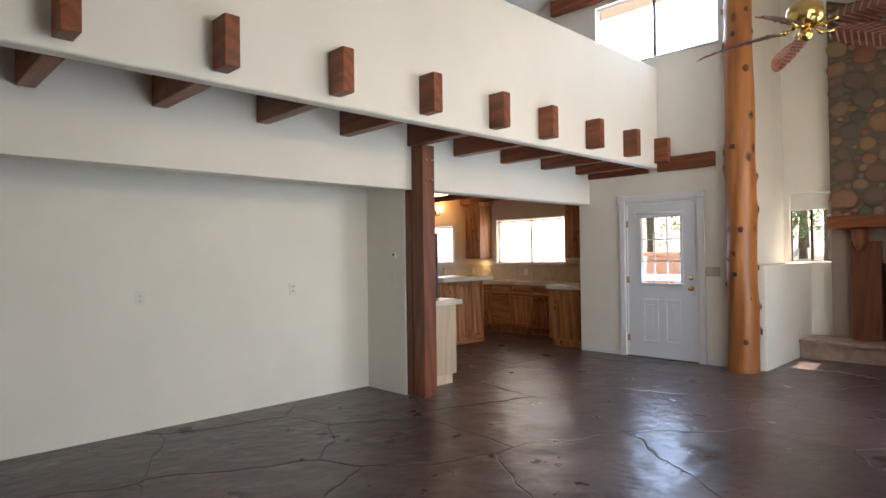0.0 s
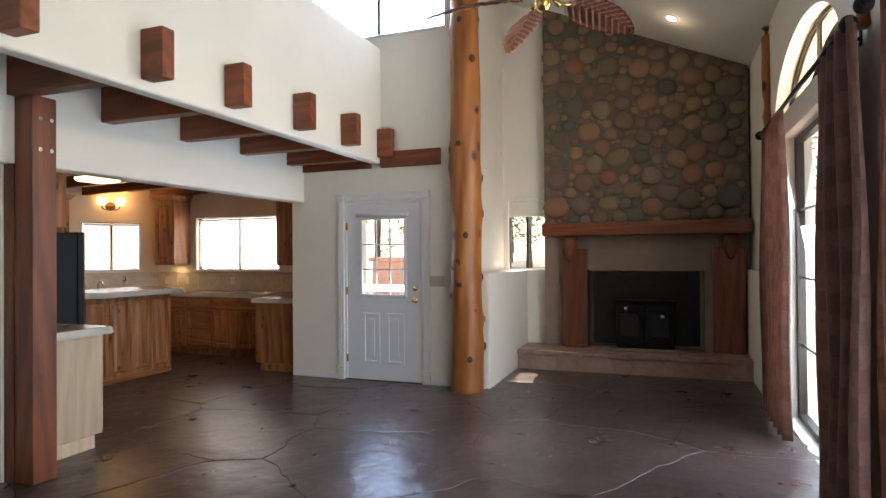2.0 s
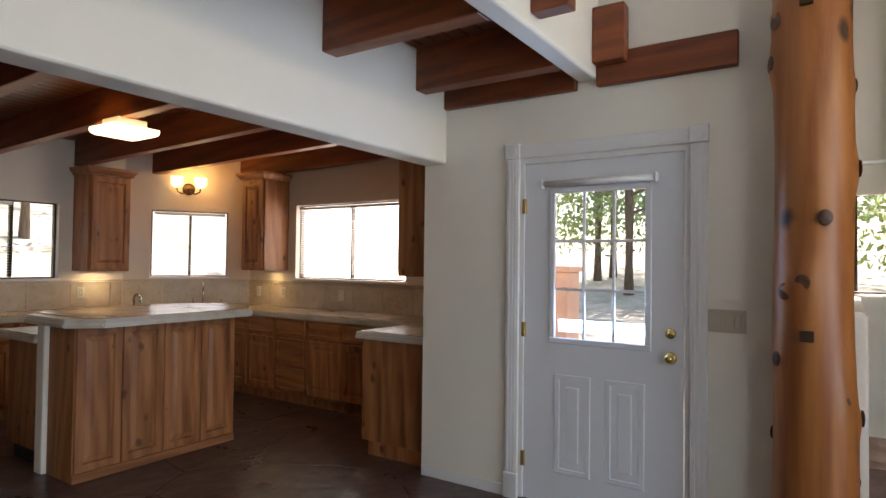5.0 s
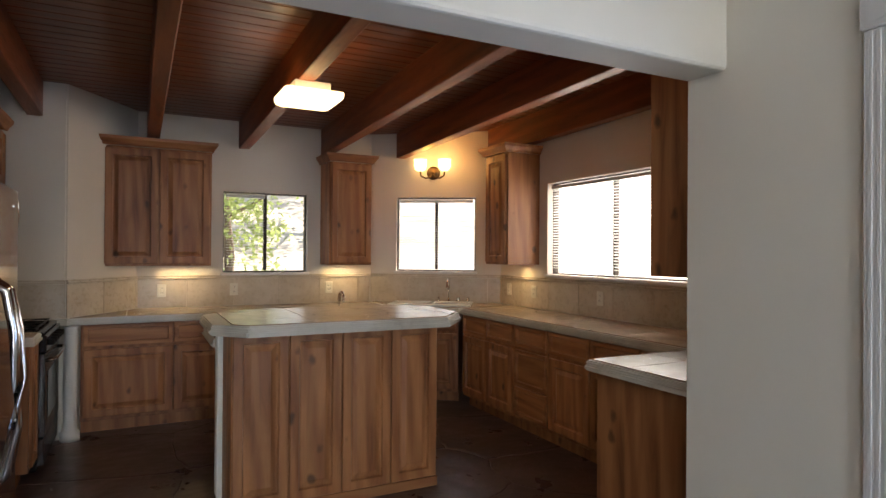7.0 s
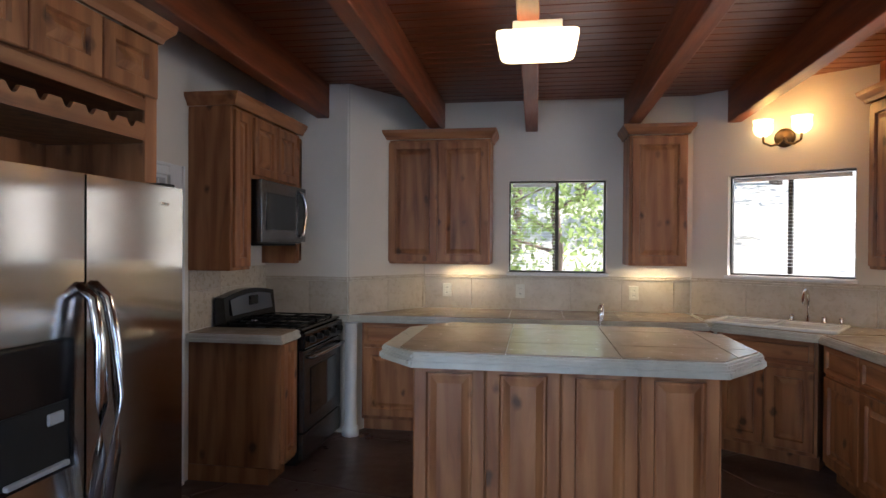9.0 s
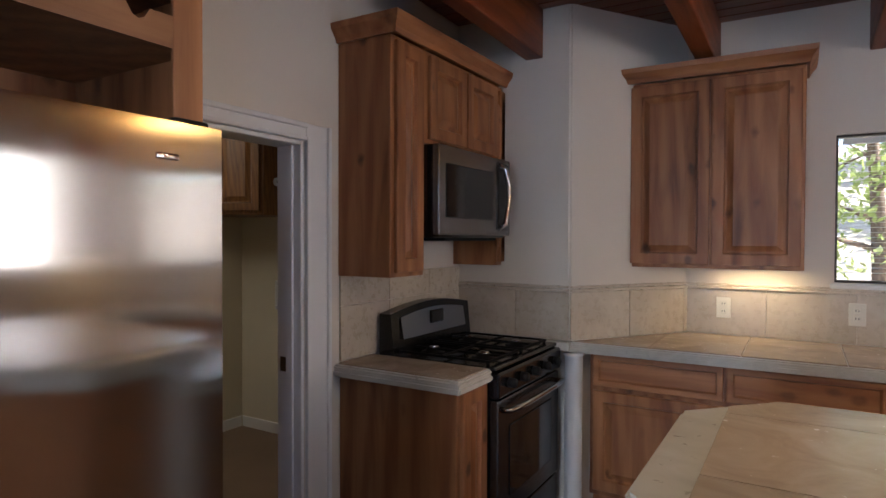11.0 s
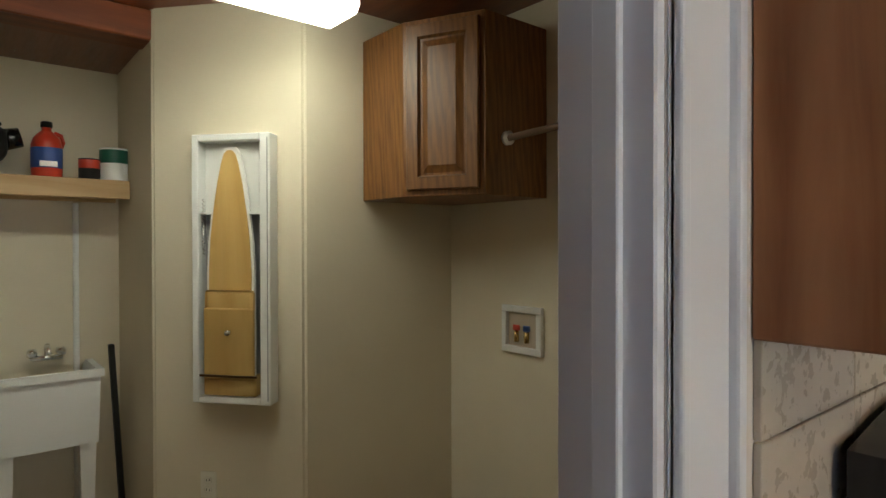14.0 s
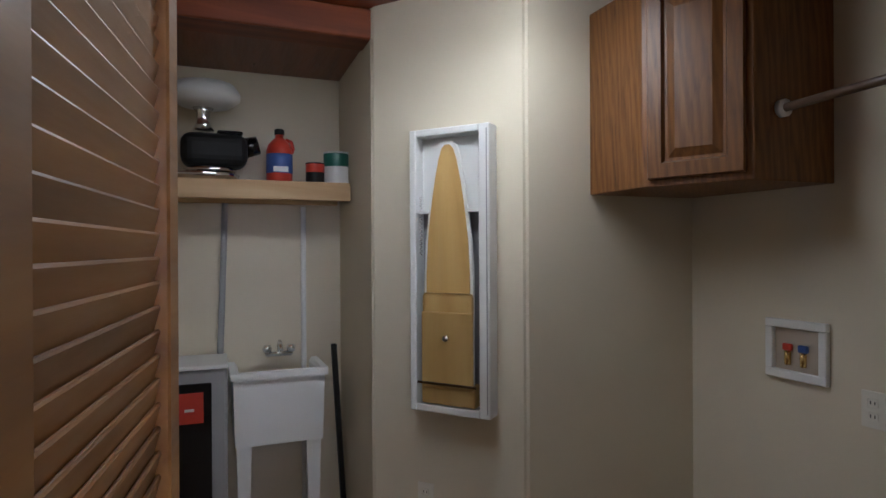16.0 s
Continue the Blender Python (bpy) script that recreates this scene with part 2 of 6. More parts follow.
TILE = make_travertine("travertine_tile", (0.48, 0.40, 0.305), (0.545, 0.465, 0.365), (0.60, 0.53, 0.435))
VINYL = plaster("tan_vinyl", (0.22, 0.145, 0.09), 0.2)
TOP = make_travertine("counter_tile", (0.30, 0.22, 0.16), (0.40, 0.31, 0.23), (0.48, 0.39, 0.31), 0.22)
EDGE = make_travertine("counter_edge_tile", (0.42, 0.38, 0.32), (0.52, 0.48, 0.41), (0.60, 0.56, 0.50), 0.3)
LEDGE = make_travertine("hearth_slab", (0.22, 0.13, 0.10), (0.32, 0.20, 0.15), (0.40, 0.28, 0.22), 0.4)


def brushed(name, colour, rough):
    mat = shader(name, colour, rough, 1.0)
    g = Graph(mat)
    w = g.noise(g.coords((0.5, 0.5, 3.4)), 1.0, 1)
    g.bump(w, 0.12, 0.02)
    tangent = g.add("Tangent", direction_type="RADIAL", axis="Z")
    g.l.new(tangent.outputs[0], g.b.inputs["Tangent"])
    g.b.inputs["Anisotropic"].default_value = 0.95
    g.b.inputs["Anisotropic Rotation"].default_value = 0.0
    return mat


FASCIA = shader("satin_steel_paint", (0.30, 0.32, 0.36), 0.35, 0.4)
DSTEEL = brushed("dark_brushed_steel", (0.15, 0.14, 0.132), 0.26)
STEEL = brushed("brushed_steel", (0.50, 0.47, 0.44), 0.12)
CHROME = shader("chrome", (0.75, 0.75, 0.76), 0.12, 1.0)
BRASS = shader("polished_brass", (0.72, 0.50, 0.18), 0.2, 1.0)
BRONZE = shader("dark_bronze", (0.09, 0.055, 0.03), 0.4, 0.8)
IRON = shader("black_iron", (0.004, 0.004, 0.004), 0.6, 0.0)
IRON.node_tree.nodes["Principled BSDF"].inputs["Specular IOR Level"].default_value = 0.22
BLACK = shader("black_enamel", (0.008, 0.008, 0.009), 0.18)
BLACKM = shader("matt_black", (0.009, 0.009, 0.009), 0.55)
BLACKM.node_tree.nodes["Principled BSDF"].inputs["Specular IOR Level"].default_value = 0.25
DARKGLASS = shader("dark_oven_glass", (0.012, 0.012, 0.013), 0.08)
ALU = shader("bronze_aluminium", (0.055, 0.042, 0.034), 0.4, 0.6)
PLASTIC = shader("ivory_plastic", (0.72, 0.69, 0.60), 0.35)
ALMOND = shader("almond_plastic", (0.47, 0.40, 0.31), 0.4)
WPLAST = shader("white_plastic", (0.74, 0.74, 0.72), 0.4)
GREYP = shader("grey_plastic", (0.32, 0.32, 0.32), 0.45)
RED = shader("red_plastic", (0.50, 0.045, 0.022), 0.35)
BLUE = shader("blue_label", (0.05, 0.10, 0.32), 0.45)
GREEN = shader("dark_green_label", (0.015, 0.11, 0.075), 0.4)
GLOW = shader("lamp_diffuser", (1.0, 0.80, 0.45), 0.4, 0, 1.5)
SHADE = shader("sconce_glass", (1.0, 0.72, 0.30), 0.4, 0, 1.8)
TUBE = shader("tube_diffuser", (1.0, 0.95, 0.74), 0.4, 0, 1.75)
SPOT = shader("spot_bulb", (1.0, 0.86, 0.62), 0.4, 0, 3.0)
BLIND = shader("white_blind", (0.80, 0.80, 0.78), 0.5)
PORC = shader("white_porcelain", (0.78, 0.77, 0.74), 0.12)


def make_glass():
    mat = shader("window_glass", (1, 1, 1), 0.0)
    b = mat.node_tree.nodes["Principled BSDF"]
    b.inputs["Transmission Weight"].default_value = 1.0
    b.inputs["IOR"].default_value = 1.1
    return mat


GLASS = make_glass()


def make_curtain():
    mat = shader("brown_woven_curtain", (0.22, 0.10, 0.06), 0.75)
    g = Graph(mat)
    v = g.coords()
    ch = g.add("TexChecker", {"Vector": g.coords((1, 0.02, 1)), "Scale": 9.0}).outputs[1]
    n = g.noise(v, 26, 4, 0.6, 2.0)
    f = g.noise(g.coords((240, 240, 60)), 1, 2)
    c = g.mix(ch, (0.24, 0.118, 0.082), (0.195, 0.088, 0.058))
    c = g.mix(g.ramp(n, (0.60, (0, 0, 0)), (0.66, (0.8, 0.8, 0.8))), c, (0.12, 0.045, 0.028))
    g.colour(g.mix(0.3, c, g.ramp(f, (0.3, (0.55, 0.55, 0.55)), (0.7, (1.3, 1.3, 1.3))), "MULTIPLY"))
    g.bump(f, 0.3, 0.002)
    g.b.inputs["Sheen Weight"].default_value = 0.2
    return mat


CURTAIN = make_curtain()


def leafy(name, colour):
    """A leaf that lets light through from behind."""
    mat = shader(name, colour, 0.5)
    g = Graph(mat)
    out = g.n["Material Output"]
    thru = g.add("BsdfTranslucent", {"Color": (*(min(1.0, c * 2.2) for c in colour), 1)})
    both = g.add("MixShader", {0: 0.6, 1: g.b.outputs[0], 2: thru.outputs[0]})
    g.l.new(both.outputs[0], out.inputs["Surface"])
    return mat


LEAF = leafy("pine_leaf", (0.11, 0.16, 0.075))
LEAF2 = leafy("oak_leaf", (0.17, 0.21, 0.075))
BARK = timber("tree_bark", (0.09, 0.065, 0.05), (0.19, 0.14, 0.105), (0.27, 0.205, 0.155), 2, 0.0, 0.9)


def make_ground():
    mat = shader("dry_ground", (0.32, 0.25, 0.17), 0.95)
    g = Graph(mat)
    v = g.coords()
    n, m = g.noise(v, 0.35, 5, 0.6), g.noise(v, 3.5, 5, 0.65)
    c = g.ramp(n, (0.3, (0.38, 0.33, 0.25)), (0.55, (0.52, 0.47, 0.39)), (0.75, (0.32, 0.29, 0.20)))
    g.colour(g.mix(0.4, c, g.ramp(m, (0.3, (0.5, 0.5, 0.5)), (0.7, (1.3, 1.3, 1.3))), "MULTIPLY"))
    g.bump(m, 0.5, 0.05)
    return mat


GROUND = make_ground()
ADOBE = plaster("red_adobe", (0.58, 0.36, 0.28), 0.25)

# ---- building tools ----


def box(bm, x0, x1, y0, y1, z0, z1, bev=0.0, seg=1):
    made = bmesh.ops.create_cube(bm, size=1.0, matrix=Matrix.LocRotScale(((x0 + x1) / 2, (y0 + y1) / 2, (z0 + z1) / 2), None, (abs(x1 - x0), abs(y1 - y0), abs(z1 - z0))))
    if bev:
        edges = list({e for v in made["verts"] for e in v.link_edges})
        bmesh.ops.bevel(bm, geom=edges, offset=bev, segments=seg, affect="EDGES", profile=0.5)
    return bm


def cyl(bm, a, b, r0, r1=None, seg=16):
    a, b = Vector(a), Vector(b)
    d = b - a
    m = Matrix.Translation((a + b) / 2) @ d.to_track_quat("Z", "Y").to_matrix().to_4x4()
    bmesh.ops.create_cone(bm, cap_ends=True, segments=seg, radius1=r0, radius2=r0 if r1 is None else r1, depth=d.length, matrix=m)
    return bm


def ball(bm, c, r, scale=(1, 1, 1), u=16, v=10):
    bmesh.ops.create_uvsphere(bm, u_segments=u, v_segments=v, radius=r, matrix=Matrix.LocRotScale(c, None, scale))
    return bm


def tube(bm, pts, r, seg=10):
    """A round bar along the points."""
    pts = [Vector(p) for p in pts]
    rings = []
    for i, p in enumerate(pts):
        d = (pts[min(i + 1, len(pts) - 1)] - pts[max(i - 1, 0)]).normalized()
        q = d.to_track_quat("Z", "Y")
        rad = r[i] if isinstance(r, (list, tuple)) else r
        rings.append([bm.verts.new(p + q @ Vector((math.cos(t) * rad, math.sin(t) * rad, 0))) for t in (2 * math.pi * k / seg for k in range(seg))])
    for a, b in zip(rings, rings[1:]):
        for k in range(seg):
            bm.faces.new((a[k], a[(k + 1) % seg], b[(k + 1) % seg], b[k]))
    bm.faces.new(rings[0][::-1])
    bm.faces.new(rings[-1])
    return bm


def lathe(bm, prof, c=(0, 0, 0), seg=24):
    """A turned shape: (radius, height) pairs round the upright through c."""
    rings = [[bm.verts.new((c[0] + r * math.cos(2 * math.pi * k / seg), c[1] + r * math.sin(2 * math.pi * k / seg), c[2] + z)) for k in range(seg)] for r, z in prof]
    for a, b in zip(rings, rings[1:]):
        for k in range(seg):
            bm.faces.new((a[k], a[(k + 1) % seg], b[(k + 1) % seg], b[k]))
    bm.faces.new(rings[0][::-1])
    bm.faces.new(rings[-1])
    return bm


def prism(bm, outline, z0, z1, bev=0.0, seg=1):
    """An upright block over a plan outline (counter-clockwise)."""
    lo = [bm.verts.new((x, y, z0)) for x, y in outline]
    hi = [bm.verts.new((x, y, z1)) for x, y in outline]
    n = len(outline)
    faces = [bm.faces.new(lo[::-1]), bm.faces.new(hi)]
    for k in range(n):
        faces.append(bm.faces.new((lo[k], lo[(k + 1) % n], hi[(k + 1) % n], hi[k])))
    if bev:
        bmesh.ops.bevel(bm, geom=list({e for f in faces for e in f.edges}), offset=bev, segments=seg, affect="EDGES")
    return bm


def panel(bm, x0, x1, z0, z1, y, deep=0.02, rail=0.055, raised=True):
    """A framed cabinet front facing -y, its front at y - deep."""
    f = y - deep
    steps = [(0, y), (0, f + 0.004), (0.004, f), (rail, f), (rail + 0.007, f + 0.015)]
    steps += [(rail + 0.016, f + 0.015), (rail + 0.045, f + 0.002)] if raised else []
    rings = [[bm.verts.new(p) for p in ((x0 + i, yy, z0 + i), (x1 - i, yy, z0 + i), (x1 - i, yy, z1 - i), (x0 + i, yy, z1 - i))] for i, yy in steps]
    for a, b in zip(rings, rings[1:]):
        for k in range(4):
            bm.faces.new((a[k], a[(k + 1) % 4], b[(k + 1) % 4], b[k]))
    bm.faces.new(rings[-1])
    return bm


def part(name, bm, mat, parent, label="", smooth=False):
    bmesh.ops.recalc_face_normals(bm, faces=bm.faces)
    me = bpy.data.meshes.new(name)
    bm.to_mesh(me)
    bm.free()
    if smooth:
        for p in me.polygons:
            p.use_smooth = True
    me.materials.append(mat)
    ob = new(name, me)
    ob.parent = parent
    if label:
        ob["label"] = label
    return ob


def thing(name, m, label, category, group="", kind=""):
    ob = new(name)
    ob.empty_display_size = 0.1
    ob.matrix_world = m
    return tagged(ob, label, category, group, kind)


def solid(name, bm, mat, label, category, group="", kind="", m=None, smooth=False):
    """A thing of one mesh."""
    ob = part(name, bm, mat, None, "", smooth)
    if m is not None:
        ob.matrix_world = m
    return tagged(ob, label, category, group, kind)


def B():
    return bmesh.new()


def holed(bm, axis, a0, a1, lo, hi, z0, z1, holes):
    """A wall that runs along the other level axis from lo to hi, a0 to a1 thick, with rectangular holes (from, to, bottom, top)."""
    us = sorted({lo, hi, *(h[0] for h in holes), *(h[1] for h in holes)})
    zs = sorted({z0, z1, *(h[2] for h in holes), *(h[3] for h in holes)})
    vert = {}

    def vv(a, u, z):
        key = (round(a, 5), round(u, 5), round(z, 5))
        if key not in vert:
            vert[key] = bm.verts.new((a, u, z) if axis == "x" else (u, a, z))
        return vert[key]

    def filled(i, j):
        if not (0 <= i < len(us) - 1 and 0 <= j < len(zs) - 1):
            return False
        u, z = (us[i] + us[i + 1]) / 2, (zs[j] + zs[j + 1]) / 2
        return not any(h[0] < u < h[1] and h[2] < z < h[3] for h in holes)

    for i in range(len(us) - 1):
        for j in range(len(zs) - 1):
            if not filled(i, j):
                continue
            u0, u1, b, t = us[i], us[i + 1], zs[j], zs[j + 1]
            bm.faces.new((vv(a0, u0, b), vv(a0, u1, b), vv(a0, u1, t), vv(a0, u0, t)))
            bm.faces.new((vv(a1, u0, b), vv(a1, u0, t), vv(a1, u1, t), vv(a1, u1, b)))
            for di, dj, p, q in ((-1, 0, (u0, b), (u0, t)), (1, 0, (u1, b), (u1, t)), (0, -1, (u0, b), (u1, b)), (0, 1, (u0, t), (u1, t))):
                if not filled(i + di, j + dj):
                    bm.faces.new((vv(a0, *p), vv(a0, *q), vv(a1, *q), vv(a1, *p)))
    return bm


def wall(name, mat, axis, a0, a1, lo, hi, z0, z1, holes=(), label="white plastered wall"):
    return solid(name, holed(B(), axis, a0, a1, lo, hi, z0, z1, list(holes)), mat, label, "wall", "", "structure")


# ---- structure ----
XW, XD, XE = -0.9, 8.27, 9.71  # west wall, entry-door wall, kitchen east wall
CB = 2.76  # board ceiling over the loft side


def fall(y):
    """How far the kitchen ceiling has sloped down towards the north wall."""
    return 0.022 * max(0.0, y - 5.21)


def sloped(bm):
    for v in bm.verts:
        v.co.z -= fall(v.co.y)
    return bm


def roof_z(y):
    return 3.65 + 0.43 * y


slab = thing("floor", pose(0, 0, 0), "dark brown stained flagstone floor with a glossy seal", "floor", "", "structure")
part("joint_bed", box(B(), XW, 10.3, -0.05, 9.7, -0.2, -0.006), GROUT, slab, "dark sunken joints")

T = 0.16
wall("wall_south", WHITE, "y", -0.24, 0.0, XW, 10.3, -0.2, 3.66, [(2.9, 5.3, 0.0, 2.43), (6.1, 8.05, 0.0, 2.43), (2.95, 5.25, 2.62, 3.16), (6.1, 8.35, 2.62, 3.16)], "white plastered wall with sliding doors and arched windows")
wall("wall_west", WHITE, "x", XW - T, XW, -0.24, 9.9, -0.2, 5.8, (), "plain white wall")
wall("wall_entry", WHITE, "x", XD, XD + T, 3.08, 5.21, -0.2, 5.7, [(3.50, 4.49, -0.2, 2.07), (3.22, 4.90, 3.97, 4.86)], "white plastered wall with the entry door and a high window")
wall("wall_loft_end", WHITE, "x", XD, XD + T, 5.21, 9.9, 2.9, 5.7, (), "white gable wall of the loft")
wall("wall_nook", WHITE, "y", 3.08, 3.22, XD + T, 10.45, -0.2, 5.2, (), "white plastered wall beside the hearth")
wall("wall_hearth", WHITE, "x", 10.20, 10.34, -0.24, 3.08, -0.2, 5.0, [(2.50, 3.01, 1.24, 2.20)], "white plastered wall behind the fireplace")
ledge = B()
prism(ledge, [(XD + 0.02, 2.74), (10.16, 2.74), (10.16, 2.45), (10.20, 2.45), (10.20, 3.08), (XD + T, 3.08), (XD + T, 3.07), (XD + 0.02, 3.07)], -0.05, 1.222, 0.012, 2)
solid("wall_knee", ledge, WHITE, "thick low white plastered wall with a ledge", "wall", "", "structure")
solid("wall_knee_south", box(B(), 8.55, 10.198, 0.001, 0.062, -0.05, 1.236, 0.012, 2), WHITE, "low thickened white plastered wall beside the hearth", "wall", "", "structure")
wall("wall_alcove", WHITE, "y", 5.586, 5.72, XW, 4.71, -0.2, CB, (), "smooth white alcove wall")
wall("wall_alcove_side", WHITE, "x", 4.71, 4.86, 4.97, 6.0, -0.2, CB, (), "white end wall of the alcove")
wall("header_alcove", WHITE, "y", 4.885, 5.05, XW, 4.86, 2.056, CB, (), "white dropped header above the alcove")
solid("header_kitchen", box(B(), 4.86, XD, 5.031, 5.21, 2.083, CB, 0.02, 3), WHITE, "white dropped header with rounded plaster edges", "wall", "", "structure")
solid("wall_loft", box(B(), XW, XD, 4.0, 4.12, 2.486, 3.81, 0.02, 3), WHITE, "white loft parapet wall pierced by beams", "wall", "", "structure")
wall("wall_kitchen_south", CREAM, "y", 5.04, 5.21, XD + T, XE + 0.15, -0.2, 2.9, (), "cream plastered wall")
wall("wall_kitchen_east", CREAM, "x", XE, XE + 0.15, 5.21, 8.82, -0.2, 2.9, [(6.45, 8.02, 1.235, 2.06)], "cream plastered kitchen wall with a wide window")
wall("wall_kitchen_north", CREAM, "y", 9.56, 9.72, 6.38, 8.58, -0.2, 2.9, [(7.10, 7.90, 1.222, 1.995)], "cream plastered kitchen wall with a window")
wall("wall_kitchen_west", CREAM, "x", 5.10, 5.226, 5.74, 8.92, -0.2, 2.9, [(6.90, 7.64, -0.2, 1.84)], "cream plastered wall with the laundry doorway")
wall("wall_kitchen_stub", CREAM, "y", 5.74, 5.85, 4.86, 5.10, -0.2, 2.9, (), "cream plastered wall")
bm = B()
prism(bm, [(5.10, 8.90), (5.905, 8.90), (6.38, 9.56), (6.38, 9.72), (5.10, 9.72)], -0.2, 2.9, 0.01, 2)
solid("wall_kitchen_bump", bm, CREAM, "cream plastered wall with a slanting corner", "wall", "", "structure")
# slanting wall with the sink window
BA, BB = Vector((8.575, 9.56)), Vector((9.71, 8.80))
BDIR = (BB - BA).normalized()
BANG = math.degrees(math.atan2(BDIR.y, BDIR.x))
BLEN = (BB - BA).length
bm = holed(B(), "y", 0.0, 0.15, 0.0, BLEN, -0.2, 2.9, [(0.27, 1.10, 1.232, 2.0)])
slant = solid("wall_kitchen_slant", bm, CREAM, "cream plastered slanting wall with the sink window", "wall", "", "structure", pose(BA.x, BA.y, 0, 0, 0, BANG))

# ceilings
bm = B()
y = 4.12
while y < 9.72:
    w = 0.105
    box(bm, XW, XE + 0.15, y, min(y + w, 9.72), CB, CB + 0.03, 0.005)
    y += w + 0.002
sloped(bm)
box(bm, XW, XE + 0.15, 4.12, 9.72, CB + 0.034, CB + 0.12)
solid("ceiling_boards", bm, BOARDS, "dark red stained tongue and groove board ceiling", "ceiling", "", "structure")
bm = B()
for y0, y1, za, zb in ((-0.24, 4.6, roof_z(-0.24), roof_z(4.6)), (4.6, 9.9, roof_z(4.6), 3.4)):
    vs = [bm.verts.new(p) for p in ((XW - T, y0, za), (10.5, y0, za), (10.5, y1, zb), (XW - T, y1, zb), (XW - T, y0, za + 0.15), (10.5, y0, za + 0.15), (10.5, y1, zb + 0.15), (XW - T, y1, zb + 0.15))]
    for f in ((0, 1, 2, 3), (7, 6, 5, 4), (0, 4, 5, 1), (1, 5, 6, 2), (2, 6, 7, 3), (3, 7, 4, 0)):
        bm.faces.new([vs[i] for i in f])
solid("ceiling_vault", bm, CEIL, "sloping off-white plastered ceiling", "ceiling", "", "structure")
wall("wall_loft_back", WHITE, "y", 9.56, 9.72, XW, XD + T, 2.9, 3.6, (), "white back wall of the loft")

# beams
for k in range(-3, 8):
    x = 2.277 + 0.8037 * k
    solid("loft_joist", box(B(), x, x + 0.11, 4.12, 4.886 if x < 4.75 else 5.032, 2.487, CB + 0.002, 0.008, 2), BEAMY, "dark red stained timber joist under the loft", "beam", "loft joists")
for x in (0.70, 1.54, 2.385, 3.23, 4.10, 4.96, 5.712, 6.58, 7.40, 8.195):
    solid("beam_end", box(B(), x - 0.05, x + 0.05, 3.82, 3.998, 2.548, 2.862, 0.008, 2), BEAMY, "reddish timber beam end jutting from the loft wall", "beam end", "beam ends")
for x, y1 in ((5.70, 8.90), (6.50, 9.56), (7.285, 9.56), (8.08, 9.56), (8.83, 9.38), (9.62, 8.85)):
    solid("ceiling_beam", sloped(box(B(), x - 0.05, x + 0.05, 5.205, y1, 2.497, CB + 0.002, 0.008, 2)), BEAMY, "dark red stained timber ceiling beam", "beam", "ceiling beams")
solid("ledger_beam", box(B(), XD - 0.05, XD, 3.27, 4.0, 2.44, 2.62, 0.006), BEAMY, "dark red ledger beam on the white wall", "beam")
solid("ledger_beam", box(B(), XD - 0.05, XD, 4.122, 5.031, 2.44, 2.74, 0.006), BEAMY, "dark red ledger beam on the white wall", "beam")
solid("roof_beam", box(B(), XD - 0.1, XD + 0.0, 4.0, 5.6, 4.93, 5.15, 0.006), BEAMY, "dark red roof beam above the high window", "beam")

# square post beside the kitchen
post = thing("timber_post", pose(4.815, 4.80, 0), "square reddish-brown timber post with bolts", "post")
part("shaft", box(B(), -0.078, 0.085, -0.085, 0.083, 0, 2.488, 0.008, 2), BEAMZ, post)
part("jamb_board", box(B(), -0.09, -0.05, 0.085, 0.17, 0, 2.056, 0.004), BEAMZ, post, "dark timber jamb board")
for z in (2.34, 2.14):
    for dx in (-0.035, 0.04):
        part("bolt", cyl(B(), (dx, -0.086, z), (dx, -0.100, z), 0.014, seg=8), CHROME, post, "grey bolt head")

# round log post
lg = thing("log_post", pose(8.16, 2.95, 0), "varnished knotty round pine log post", "post")
bm = B()
rings = []
SEG, NZ = 28, 60
rnd = random.Random(5)
knots = [(rnd.uniform(0, 6.28), rnd.uniform(0.3, 4.6), rnd.uniform(0.012, 0.03)) for _ in range(40)]
for j in range(NZ + 1):
    z = 5.0 * j / NZ
    ring = []
    for k in range(SEG):
        a = 2 * math.pi * k / SEG
        r = 0.178 - 0.008 * z + 0.008 * math.sin(2 * a + z * 1.3) + 0.005 * math.sin(z * 5 + a)
        for ka, kz, kh in knots:
            da = (a - ka + math.pi) % (2 * math.pi) - math.pi
            r += kh * math.exp(-((da * 0.18) ** 2 + (z - kz) ** 2) / 0.0035)
        ring.append(bm.verts.new((r * math.cos(a), r * math.sin(a), z)))
    rings.append(ring)
for a, b in zip(rings, rings[1:]):
    for k in range(SEG):
        bm.faces.new((a[k], a[(k + 1) % SEG], b[(k + 1) % SEG], b[k]))
part("trunk", bm, LOGM, lg, "", True)
for ka, kz, kh in knots:
    r = 0.178 - 0.008 * kz + kh * 0.9
    bm = ball(B(), (0, 0, 0), 1.0, (0.006, 0.018 + kh * 0.7, 0.024 + kh * 0.7), 12, 8)
    part("knot", bm, KNOT, lg, "dark round knot", True).matrix_basis = pose(r * math.cos(ka), r * math.sin(ka), kz, 0, 0, math.degrees(ka))
for z in (1.13, 2.60):
    part("bolt_plate", box(B(), -0.205, -0.18, -0.01, 0.045, z - 0.025, z + 0.025, 0.004), BRONZE, lg, "dark metal bolt plate")

# ---- windows ----


